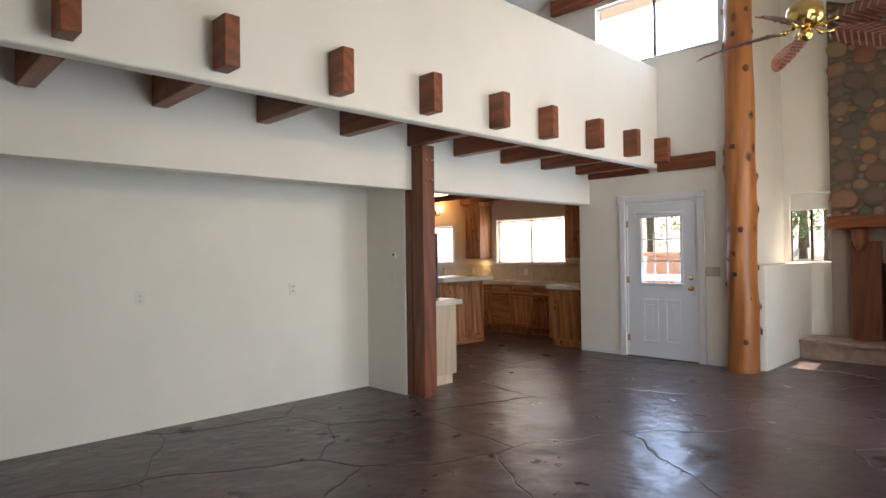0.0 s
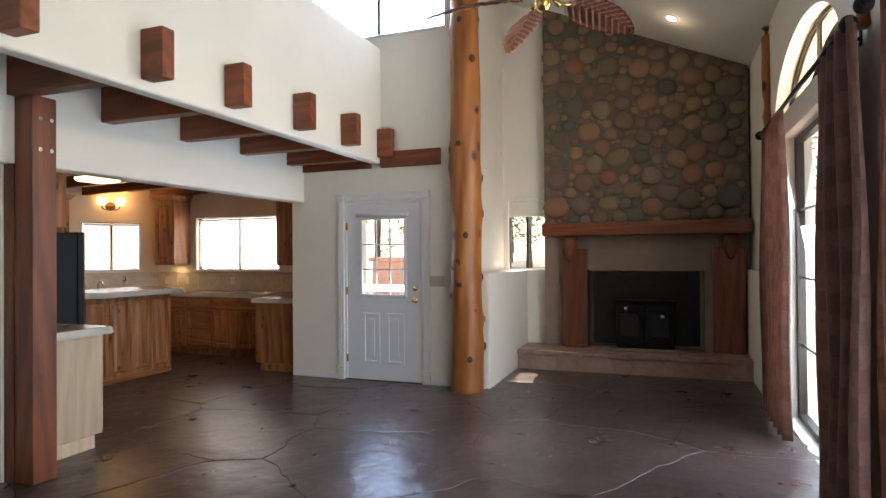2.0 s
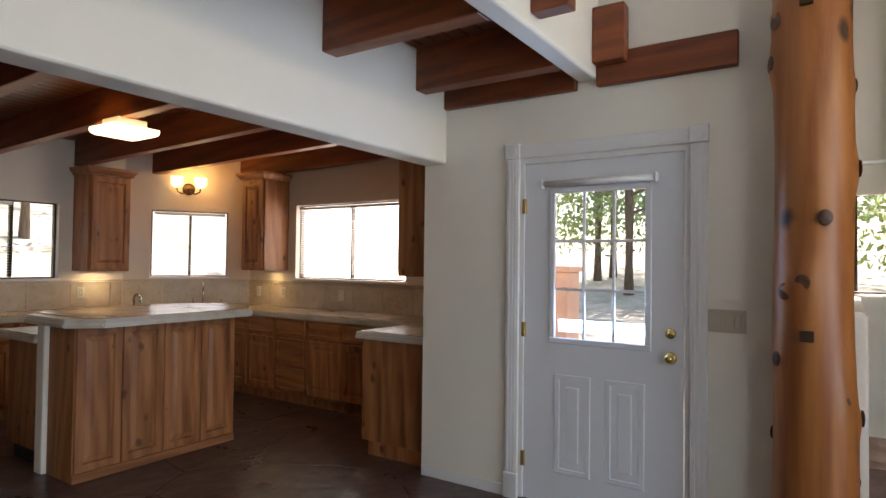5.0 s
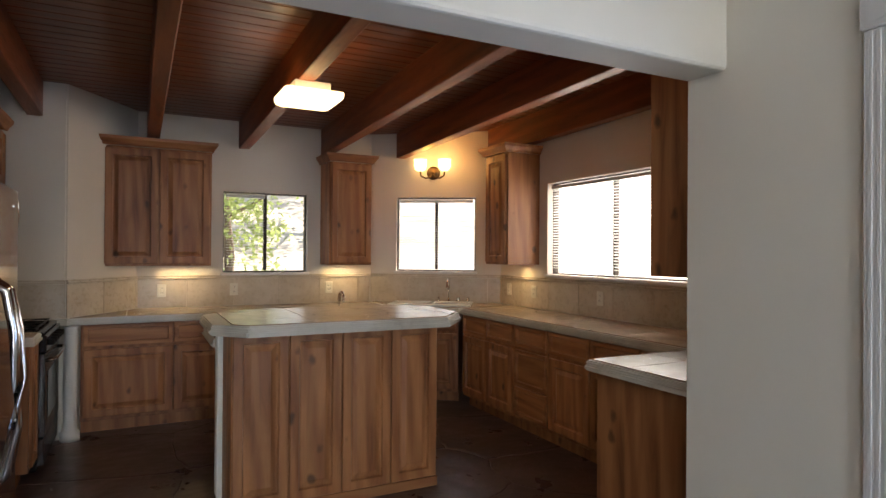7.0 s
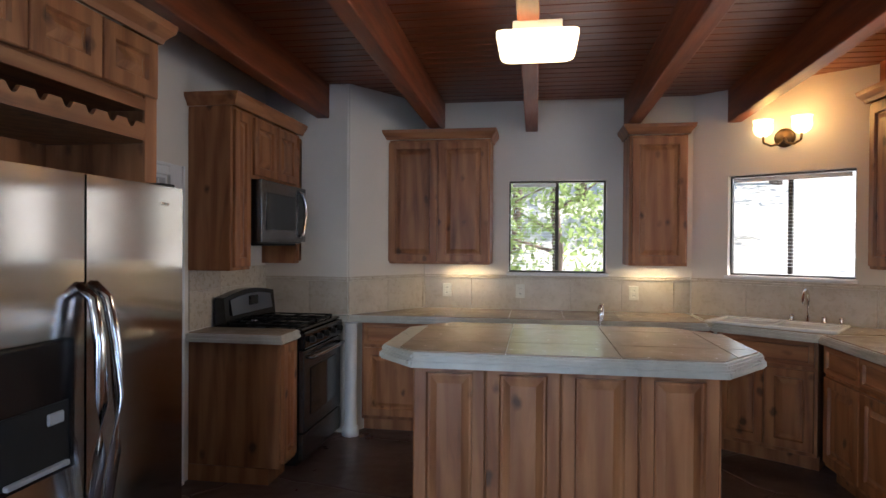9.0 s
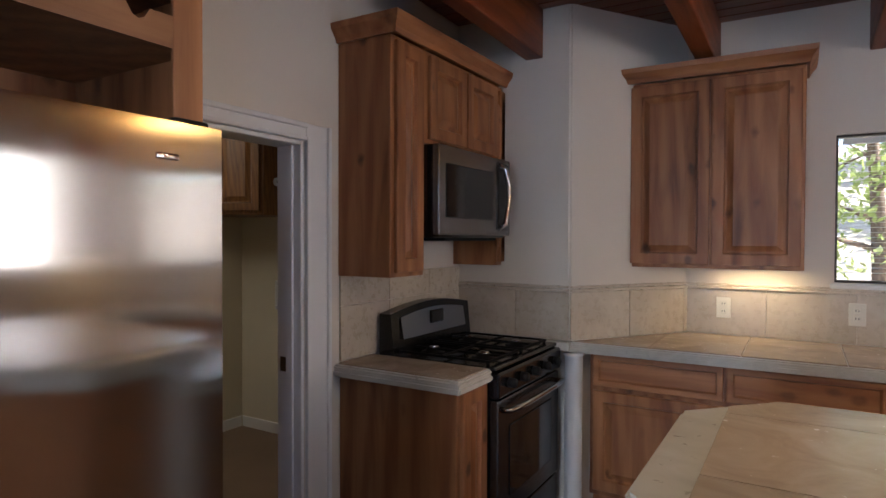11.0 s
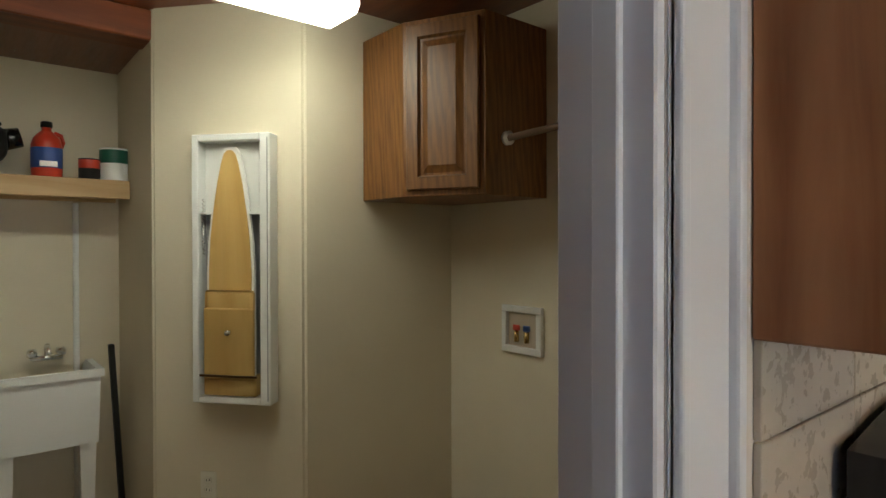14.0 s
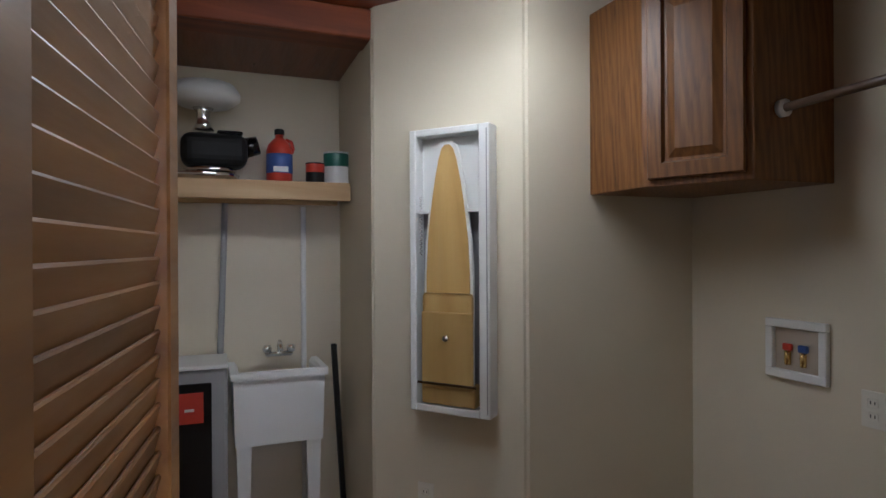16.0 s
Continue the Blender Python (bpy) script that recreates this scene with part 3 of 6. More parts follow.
def slider_window(name, m, w, h, label, fmat=None):
    """Two-pane window, x across, facing -y; blind: how much of the height is covered."""
    win = thing(name, m, label, "window", "", "structure")
    fr = B()
    for x0, x1, z0, z1 in ((0, w, 0, 0.013), (0, w, h - 0.013, h), (0, 0.013, 0.013, h - 0.013), (w - 0.013, w, 0.013, h - 0.013)):
        box(fr, x0, x1, 0.06, 0.12, z0, z1, 0.004)
    part("window_frame", fr, fmat or ALU, win)
    part("mullion", box(B(), w / 2 - 0.015, w / 2 + 0.015, 0.065, 0.115, 0.018, h - 0.018, 0.004), ALU, win)
    for x0, x1 in ((0.018, w / 2 - 0.015), (w / 2 + 0.015, w - 0.018)):
        p = part("pane", box(B(), x0, x1, 0.088, 0.092, 0.018, h - 0.018), GLASS, win)
        p.visible_shadow = False
    part("sill", box(B(), -0.02, w + 0.02, -0.025, 0.06, -0.028, -0.002, 0.006), TRIM, win, "cream sill")
    return win


def blind_thing(m, w, z0, z1, pitch=0.024, tilt=12, label="white slatted venetian blind"):
    bl = thing("venetian_blind", m, label, "blind")
    part("head_rail", box(B(), 0, w, 0.0, 0.035, z1 - 0.03, z1, 0.004), BLIND, bl)
    first = None
    n = int((z1 - z0 - 0.04) / pitch)
    for k in range(n):
        z = z1 - 0.045 - k * pitch
        if first is None:
            first = part("slat", box(B(), 0.004, w - 0.004, -0.011, 0.011, -0.0006, 0.0006), BLIND, bl)
            ob = first
        else:
            ob = new("slat", first.data)
            ob.parent = bl
        ob.matrix_basis = pose(0, 0.018, z, tilt)
    return bl


slider_window("window_1", pose(7.10, 9.56, 1.222), 0.80, 0.773, "dark-framed kitchen window with a raised blind")
blind_thing(pose(7.13, 9.585, 1.222), 0.36, 0.03, 0.75, 0.026, 4, "thin white venetian blind over half a window")
slider_window("window_2", slant.matrix_world @ pose(0.27, 0, 1.232), 0.83, 0.768, "dark-framed window above the kitchen sink")
blind_thing(slant.matrix_world @ pose(0.30, 0.02, 1.232), 0.77, 0.03, 0.745, 0.026, 4)
slider_window("window_3", pose(9.71, 8.02, 1.235, 0, 0, -90), 1.57, 0.825, "wide dark-framed kitchen window")
blind_thing(pose(9.735, 8.0, 1.235, 0, 0, -90), 1.53, 0.02, 0.80, 0.024, -22)
slider_window("window_4", pose(10.20, 3.01, 1.24, 0, 0, -90), 0.51, 0.96, "small dark-framed window beside the fireplace")
sh = thing("roller_shade", pose(10.17, 3.0, 1.95, 0, 0, -90), "cream pleated shade pulled part way up", "blind")
part("fabric", box(B(), 0.01, 0.49, 0.0, 0.03, 0.0, 0.22, 0.006), PLASTIC, sh)
part("head_rail", box(B(), 0.0, 0.50, -0.01, 0.045, 0.222, 0.25, 0.006), WPLAST, sh)
slider_window("window_5", pose(XD, 4.90, 3.97, 0, 0, -90), 1.68, 0.89, "wide high gable window with a slim frame", TRIM)

# entry door
dr = thing("door_1", pose(XD, 4.462, 0, 0, 0, -90), "white entry door with a nine-pane window, closed", "door", "", "structure")
DW = 0.925
bm = B()
holed(bm, "y", 0.015, 0.055, 0.0, DW, 0.012, 2.035, [(0.185, 0.74, 0.985, 1.86)])
leaf = part("leaf", bm, DOORP, dr)
for x0, x1 in ((0.20, 0.42), (0.505, 0.725)):
    panel_bm = B()
    panel(panel_bm, x0, x1, 0.20, 0.78, 0.0145, 0.004, 0.03)
    part("raised_panel", panel_bm, DOORP, leaf)
bm = B()
for x0, x1, z0, z1 in ((0.165, 0.76, 0.96, 0.995), (0.165, 0.76, 1.85, 1.885), (0.165, 0.20, 0.995, 1.85), (0.725, 0.76, 0.995, 1.85)):
    box(bm, x0, x1, 0.004, 0.03, z0, z1, 0.005)
part("glazing_frame", bm, DOORP, leaf)
for k in (1, 2):
    part("glazing_bar", box(B(), 0.20 + 0.525 * k / 3 - 0.008, 0.20 + 0.525 * k / 3 + 0.008, 0.012, 0.034, 0.995, 1.85, 0.003), DOORP, leaf)
    part("glazing_bar", box(B(), 0.20, 0.725, 0.0125, 0.0335, 0.995 + 0.855 * k / 3 - 0.008, 0.995 + 0.855 * k / 3 + 0.008, 0.003), DOORP, leaf)
p = part("pane", box(B(), 0.19, 0.735, 0.036, 0.040, 0.99, 1.855), GLASS, dr)
p.visible_shadow = False
bl = part("shade_roll", cyl(B(), (0.13, -0.018, 1.905), (0.79, -0.018, 1.905), 0.019, seg=12), TRIM, dr, "rolled white door shade", True)
for x in (0.125, 0.785):
    part("shade_bracket", box(B(), x, x + 0.012, -0.045, 0.004, 1.88, 1.93, 0.003), TRIM, dr)
for z, r in ((1.065, 0.027), (0.935, 0.032)):
    kb = part("knob_plate", cyl(B(), (0.862, 0.014, z), (0.862, 0.004, z), r, seg=18), BRASS, dr, "brass plate", True)
    part("knob", ball(B(), (0.862, -0.03 if r > 0.03 else -0.008, z), 0.027 if r > 0.03 else 0.016), BRASS, kb, "round brass knob", True)
for z in (0.25, 1.03, 1.78):
    part("hinge", box(B(), -0.012, 0.012, -0.004, 0.014, z - 0.045, z + 0.045, 0.002), BRASS, dr, "brass hinge")
tr = thing("door_trim", pose(XD, 4.49, 0, 0, 0, -90), "white moulded door casing with corner blocks", "trim", "", "structure")
for x0 in (-0.085, 0.99):
    bm = box(B(), x0, x0 + 0.085, -0.02, 0.0, 0, 2.07, 0.004)
    for g in (0.02, 0.0425, 0.065):
        box(bm, x0 + g - 0.006, x0 + g + 0.006, -0.0218, -0.018, 0.16, 2.07, 0.0015)
    part("casing", bm, TRIM, tr)
    part("plinth_block", box(B(), x0 - 0.005, x0 + 0.09, -0.03, -0.003, 0, 0.155, 0.004), TRIM, tr)
    bm = box(B(), x0 - 0.006, x0 + 0.091, -0.03, -0.001, 2.072, 2.165, 0.004)
    cyl(bm, (x0 + 0.0425, -0.028, 2.118), (x0 + 0.0425, -0.034, 2.118), 0.03, seg=20)
    part("corner_block", bm, TRIM, tr)
bm = box(B(), 0.0, 0.99, -0.02, 0.0, 2.072, 2.155, 0.004)
for g in (0.02, 0.0425, 0.065):
    box(bm, 0.001, 0.989, -0.0218, -0.018, 2.072 + g - 0.006, 2.072 + g + 0.006, 0.003)
part("casing", bm, TRIM, tr)
part("threshold", box(B(), -0.0, 0.99, -0.01, 0.15, -0.005, 0.012, 0.003), ALU, tr, "dark metal threshold")
bm = B()
for x0, x1, z0, z1 in ((0.0, 0.026, 0.012, 2.07), (0.962, 0.99, 0.012, 2.07), (0.026, 0.962, 2.04, 2.07)):
    box(bm, x0, x1, 0.002, 0.16, z0, z1)
part("jamb", bm, TRIM, tr)


# sliding glass doors and arched windows in the south wall
def slider_door(name, x0, x1, label):
    w = x1 - x0
    sd = thing(name, pose(x1, -0.05, 0, 0, 0, 180), label, "sliding door", "", "structure")
    bm = B()
    for a, b, z0, z1 in ((0, w, 0, 0.05), (0, w, 2.38, 2.43), (0, 0.05, 0.05, 2.38), (w - 0.05, w, 0.05, 2.38), (w / 2 - 0.04, w / 2 + 0.04, 0.05, 2.38)):
        box(bm, a, b, 0.05, 0.12, z0, z1, 0.004)
    part("door_frame", bm, ALU, sd)
    for k in range(1, 4):
        part("glazing_bar", box(B(), 0.05, w / 2 - 0.04, 0.078, 0.092, 0.05 + 0.58 * k, 0.066 + 0.58 * k), ALU, sd)
    for a, b in ((0.05, w / 2 - 0.04), (w / 2 + 0.04, w - 0.05)):
        p = part("pane", box(B(), a, b, 0.083, 0.087, 0.05, 2.38), GLASS, sd)
        p.visible_shadow = False


slider_door("door_2", 6.1, 8.05, "dark-framed sliding glass door with glazing bars")
slider_door("door_3", 2.9, 5.3, "dark-framed sliding glass door")


def arch_fill(name, x0, x1):
    """The plaster above an arched window, and its frame and glass."""
    c, rx, z0, zt = (x0 + x1) / 2, (x1 - x0) / 2, 2.62, 3.16
    aw = thing(name, pose(0, 0, 0), "arched window with a slim frame in deep white reveals", "window", "", "structure")
    N = 28
    curve = [(c - rx * math.cos(math.pi * k / N), z0 + (zt - z0) * math.sin(math.pi * k / N)) for k in range(N + 1)]
    bm = B()
    for side in (0, 1):
        pts = curve[: N // 2 + 1] if side == 0 else curve[N // 2 :]
        corner = (x0, zt) if side == 0 else (x1, zt)
        for yy in (-0.002, -0.238):
            f = [bm.verts.new((x, yy, z)) for x, z in pts]
            cv = bm.verts.new((corner[0], yy, corner[1]))
            for a, b in zip(f, f[1:]):
                bm.faces.new((a, b, cv))
    for (xa, za), (xb, zb) in zip(curve, curve[1:]):
        bm.faces.new([bm.verts.new(p) for p in ((xa, -0.002, za), (xb, -0.002, zb), (xb, -0.238, zb), (xa, -0.238, za))])
    part("spandrel", bm, WHITE, aw, "white plaster above the arch")
    bm = B()
    tube(bm, [(c + (x - c) * 0.985, -0.13, z0 + (z - z0) * 0.97 + 0.01) for x, z in curve], 0.022, 6)
    box(bm, x0, x1, -0.15, -0.11, z0, z0 + 0.04)
    box(bm, c - 0.015, c + 0.015, -0.145, -0.115, z0 + 0.04, zt - 0.02)
    part("window_frame", bm, ALU, aw)
    bm = B()
    f = [bm.verts.new((x, -0.13, z)) for x, z in curve]
    bm.faces.new(f)
    p = part("pane", bm, GLASS, aw)
    p.visible_shadow = False


arch_fill("window_6", 6.1, 8.35)
arch_fill("window_7", 2.95, 5.25)

# ---- living room things ----
# fireplace
fp = thing("fireplace", pose(10.0, 1.25, 0), "river rock chimney breast over a rustic timber mantel", "fireplace")
bm = B()
vs = [(0.03, -1.22, 1.80), (0.19, -1.22, 1.80), (0.19, 1.22, 1.80), (0.03, 1.22, 1.80)]
lo = [bm.verts.new(v) for v in vs]
hi = [bm.verts.new((x, y, roof_z(y + 1.25) + 0.01)) for x, y, _ in vs]
bm.faces.new(lo[::-1]), bm.faces.new(hi)
for k in range(4):
    bm.faces.new((lo[k], lo[(k + 1) % 4], hi[(k + 1) % 4], hi[k]))
breast = part("chimney_breast", bm, MORTAR, fp, "dark mortar bed")
for y0, y1, z0, z1 in ((-1.2, -0.72, 0.24, 1.67), (0.66, 1.22, 0.24, 1.67), (-0.72, 0.66, 1.22, 1.67)):
    part("surround", box(B(), 0.02, 0.19, y0, y1, z0, z1), TAN, fp, "tan plastered surround")
part("mantel_shelf", box(B(), -0.24, 0.10, -1.23, 1.21, 1.665, 1.83, 0.018, 3), BEAMY, fp, "thick reddish timber mantel")
for y0, y1 in ((0.66, 0.98), (-1.16, -0.815)):
    part("mantel_leg", box(B(), -0.09, 0.10, y0, y1, 0.24, 1.50, 0.012, 2), BEAMZ, fp, "reddish timber leg")
    c = (y0 + y1) / 2 + (0.05 if y0 > 0 else -0.02)
    bm = B()
    lathe(bm, [(0.012, 1.36), (0.045, 1.40), (0.07, 1.46), (0.085, 1.54), (0.09, 1.60), (0.088, 1.663)], (-0.115, c, 0), 20)
    for v in bm.verts:
        lump = 1 + 0.22 * noise.noise(v.co * 28)
        v.co.x, v.co.y = -0.115 + (v.co.x + 0.115) * lump, c + (v.co.y - c) * lump
    part("corbel", bm, BEAMZ, fp, "rough burl timber corbel", True)

hearth = thing("hearth", pose(9.5, 1.45, 0), "raised hearth with a stained stone slab top", "hearth")
part("riser", box(B(), 0.03, 0.66, -1.385, 1.28, 0.0, 0.19), LEDGE, hearth)
bm = B()
for y0, y1 in ((-1.386, -0.62), (-0.615, 0.30), (0.305, 1.285)):
    box(bm, 0.0, 0.67, y0, y1, 0.19, 0.24, 0.008, 2)
part("slab", bm, LEDGE, hearth, "worn stone slab")

st = thing("fireplace_insert", pose(9.96, 1.22, 0.24), "black steel wood-stove insert with two doors", "stove")
part("faceplate", box(B(), 0.0, 0.04, -0.635, 0.62, 0.06, 0.97, 0.01, 2), BLACKM, st)
part("firebox", box(B(), -0.14, 0.0, -0.345, 0.335, 0.03, 0.60, 0.02, 2), IRON, st)
part("top_ledge", box(B(), -0.19, 0.0, -0.365, 0.355, 0.60, 0.625, 0.006), IRON, st)
for y0 in (-0.33, 0.01):
    dd = part("stove_door", box(B(), -0.162, -0.14, y0, y0 + 0.32, 0.10, 0.55, 0.012, 2), IRON, st)
    part("door_glass", box(B(), -0.166, -0.160, y0 + 0.05, y0 + 0.27, 0.18, 0.46, 0.003), DARKGLASS, dd)
for yy, zz in ((0.21, 0.52), (-0.21, 0.43)):
    part("draft_knob", cyl(B(), (-0.162, yy, zz), (-0.20, yy, zz), 0.022, seg=14), CHROME, st, "bright draft knob", True)
part("ash_lip", box(B(), -0.24, 0.0, -0.42, 0.42, 0.002, 0.028, 0.006), TAN, st, "pale stone lip")

# ceiling fan
fan = thing("ceiling_fan", pose(5.73, 1.64, 2.93), "brass ceiling fan with five carved leaf-shaped blades", "ceiling fan")
part("downrod", cyl(B(), (0, 0, 0.25), (0, 0, roof_z(1.64) - 2.93), 0.012, seg=10), BRASS, fan, "", True)
part("motor", lathe(B(), [(0.02, 0.30), (0.07, 0.28), (0.115, 0.25), (0.125, 0.20), (0.115, 0.13), (0.075, 0.10), (0.02, 0.09)]), BRASS, fan, "brass motor housing", True)
part("canopy", lathe(B(), [(0.03, -0.06), (0.07, 0.0), (0.075, 0.06)], (0, 0, roof_z(1.64) - 2.97)), BRASS, fan, "brass ceiling canopy", True)
part("switch_housing", lathe(B(), [(0.005, -0.01), (0.03, 0.0), (0.05, 0.03), (0.045, 0.07), (0.03, 0.09)]), BRASS, fan, "brass switch housing", True)


def leaf_blade():
    bm = B()
    N, M = 22, 8
    top = []
    for i in range(N + 1):
        t = i / N
        w = 0.128 * math.sin(math.pi * min(1, t * 0.92 + 0.08)) ** 0.6 * (1 - 0.25 * t)
        row = []
        for j in range(M + 1):
            s = j / M * 2 - 1
            vein = 0.007 * math.sin((t * 9 - abs(s) * 1.6) * 2 * math.pi)
            wob = 1 + 0.06 * math.sin(t * 9 * 2 * math.pi) * abs(s)
            row.append(bm.verts.new((0.18 + 0.54 * t + 0.035 * abs(s) ** 2, w * s * wob, 0.085 - 0.08 * t * t - 0.02 * abs(s) + vein * (1 - abs(s) * 0.4) + w * s * -0.38)))
        top.append(row)
    for a, b in zip(top, top[1:]):
        for j in range(M):
            bm.faces.new((a[j], a[j + 1], b[j + 1], b[j]))
    bmesh.ops.solidify(bm, geom=bm.faces[:], thickness=0.009)
    return bm


fan_turn = 30
blade_mesh, arm_mesh = None, None
for k in range(5):
    if blade_mesh is None:
        blade = part("blade", leaf_blade(), FANW, fan, "carved dark wood leaf", True)
        bm = B()
        tube(bm, [(0.07, 0, 0.10), (0.11, 0.015, 0.075), (0.16, 0.0, 0.07), (0.25, 0, 0.085)], 0.011, 8)
        ball(bm, (0.13, 0.02, 0.075), 0.022)
        arm = part("blade_arm", bm, BRASS, blade, "scrolled brass arm", True)
        blade_mesh, arm_mesh = blade.data, arm.data
    else:
        blade = new("blade", blade_mesh)
        blade.parent = fan
        blade["label"] = "carved dark wood leaf"
        arm = new("blade_arm", arm_mesh)
        arm.parent = blade
        arm["label"] = "scrolled brass arm"
    blade.matrix_basis = pose(0, 0, 0, 0, 0, fan_turn + 72 * k)


def downlight(x, y):
    z = roof_z(y)
    a = math.degrees(math.atan(0.43))
    dl = thing("recessed_light", pose(x, y, z - 0.002, a, 0, 0), "white recessed ceiling spotlight, lit", "ceiling light", "recessed ceiling lights")
    bm = B()
    lathe(bm, [(0.052, 0.006), (0.055, -0.006), (0.085, -0.008), (0.092, 0.0), (0.09, 0.006)], seg=24)
    part("trim_ring", bm, WPLAST, dl, "", True)
    part("bulb", lathe(B(), [(0.02, -0.016), (0.045, -0.012), (0.05, 0.004)], seg=18), SPOT, dl, "glowing bulb", True)


downlight(9.13, 0.87)
downlight(9.1, 2.08)
bulb("spot_lamp", (9.13, 0.89, roof_z(0.89) - 0.14), 0.5, (1.0, 0.84, 0.6))

# curtains and rods


def curtain(x0, x1, z0, z1, y, folds, amp, label, seed, lean=0.0):
    rng = random.Random(seed)
    N, M = 110, 26
    ph = [rng.uniform(-0.5, 0.5) for _ in range(folds + 1)]
    bm = B()
    rows = []
    for j in range(M + 1):
        t = j / M
        row = []
        for i in range(N + 1):
            s = i / N
            f = s * folds
            k = min(int(f), folds - 1)
            phase = 2 * math.pi * f + ph[k] * (1 - (f - k)) + ph[k + 1] * (f - k)
            spread = 1 + 0.12 * (1 - t)
            xx = (x0 + x1) / 2 + (x1 - x0) * (s - 0.5) * spread + lean * (1 - t)
            d = amp * (0.7 + 0.5 * (1 - t)) * math.sin(phase) + 0.012 * math.sin(7 * t + 5 * s)
            row.append(bm.verts.new((xx, y + d, z0 + (z1 - z0) * t + 0.012 * math.cos(phase) * (1 - t))))
        rows.append(row)
    for a, b in zip(rows, rows[1:]):
        for i in range(N):
            bm.faces.new((a[i], a[i + 1], b[i + 1], b[i]))
    bmesh.ops.solidify(bm, geom=bm.faces[:], thickness=0.004)
    return solid("curtain", bm, CURTAIN, label, "curtain", "curtains on iron rods", "", None, True)


def rod(x0, x1, y, z):
    rd = thing("curtain_rod", pose(x0, y, z), "black wrought iron curtain rod with round finials", "curtain rod")
    part("bar", cyl(B(), (0, 0, 0), (x1 - x0, 0, 0), 0.016, seg=12), IRON, rd, "", True)
    for x, s in ((0, -1), (x1 - x0, 1)):
        bm = B()
        ball(bm, (x + s * 0.05, 0, 0), 0.042, (1.2, 1, 1))
        cyl(bm, (x, 0, 0), (x + s * 0.02, 0, 0), 0.026, seg=12)
        part("finial", bm, IRON, rd, "round iron finial", True)
    for x in (0.16, x1 - x0 - 0.12):
        bm = B()
        tube(bm, [(x, -0.0, -0.02), (x, -0.05, -0.03), (x, -y + 0.002, -0.01)], 0.009, 8)
        box(bm, x - 0.015, x + 0.015, -y + 0.001, -y + 0.008, -0.05, 0.04)
        part("bracket", bm, IRON, rd, "iron wall bracket")


rod(5.55, 8.42, 0.11, 2.545)
rod(2.6, 5.20, 0.11, 2.545)
curtain(7.25, 8.38, 0.03, 2.53, 0.11, 7, 0.04, "brown patterned curtain drawn aside by the glass door", 1, -0.05)
curtain(5.32, 6.12, 0.04, 2.53, 0.11, 4, 0.05, "dark brown patterned curtain hanging in heavy folds", 2)
curtain(4.15, 5.05, 0.04, 2.53, 0.11, 3, 0.05, "brown patterned curtain lit from the side", 3)
for x in (8.62, 5.60):
    bm = B()
    tube(bm, [(x + 0.012 * math.sin(z * 4), 0.02, z) for z in (2.55, 2.75, 2.95, 3.15, 3.35, 3.52, 3.62)], [0.045, 0.05, 0.045, 0.052, 0.045, 0.05, 0.045], 12)
    solid("half_log_pilaster", bm, LOGM, "narrow varnished log strip on the white wall", "pilaster", "log pilasters", "", None, True)

# wall plates
def plate(m, label, gang=1, outlet=True, mat=None):
    pl = thing("wall_outlet" if outlet else "light_switch", m, label, "outlet" if outlet else "switch")
    w = 0.07 * gang + 0.005
    part("cover", box(B(), -w / 2, w / 2, -0.007, 0.0, -0.058, 0.058, 0.003, 2), mat or PLASTIC, pl)
    for g in range(gang):
        x = (g - (gang - 1) / 2) * 0.07
        if outlet:
            for dz in (-0.021, 0.021):
                bm = box(B(), x - 0.016, x + 0.016, -0.009, -0.0065, dz - 0.014, dz + 0.014, 0.004)
                s = part("socket", bm, mat or PLASTIC, pl)
                part("slot", box(B(), x - 0.008, x - 0.005, -0.0096, -0.0085, dz - 0.004, dz + 0.006), BLACKM, s)
                part("slot", box(B(), x + 0.005, x + 0.008, -0.0096, -0.0085, dz - 0.004, dz + 0.006), BLACKM, s)
        else:
            part("rocker", box(B(), x - 0.017, x + 0.017, -0.011, -0.0065, -0.033, 0.033, 0.003), mat or PLASTIC, pl)
    return pl


plate(pose(3.80, 5.586, 1.09), "ivory wall outlet on the white alcove wall")
plate(pose(2.41, 5.586, 1.08), "ivory wall outlet on the white alcove wall")
plate(pose(XD, 3.345, 1.15, 0, 0, -90), "ivory three-gang switch plate beside the entry door", 3, False, ALMOND)
plate(pose(4.71, 5.15, 1.16, 0, 0, -90), "small ivory switch plate on the alcove end wall", 1, False)
th = thing("thermostat", pose(4.71, 5.12, 1.40, 0, 0, -90), "small white wall thermostat", "thermostat")
part("case", box(B(), -0.025, 0.025, -0.02, 0, -0.03, 0.03, 0.005, 2), WPLAST, th)
part("display", box(B(), -0.015, 0.015, -0.0215, -0.019, 0.0, 0.018), BLACKM, th)
bb = thing("baseboard", pose(0, 0, 0), "low white painted baseboard", "baseboard", "", "structure")
part("board", box(B(), XD - 0.012, XD - 0.001, 4.58, 5.205, 0, 0.07, 0.003), TRIM, bb)
part("board", box(B(), XD - 0.012, XD - 0.001, 3.2, 3.405, 0, 0.07, 0.003), TRIM, bb)
part("board", box(B(), 4.698, 4.709, 4.98, 5.573, 0, 0.07, 0.003), TRIM, bb)

# ---- kitchen ----


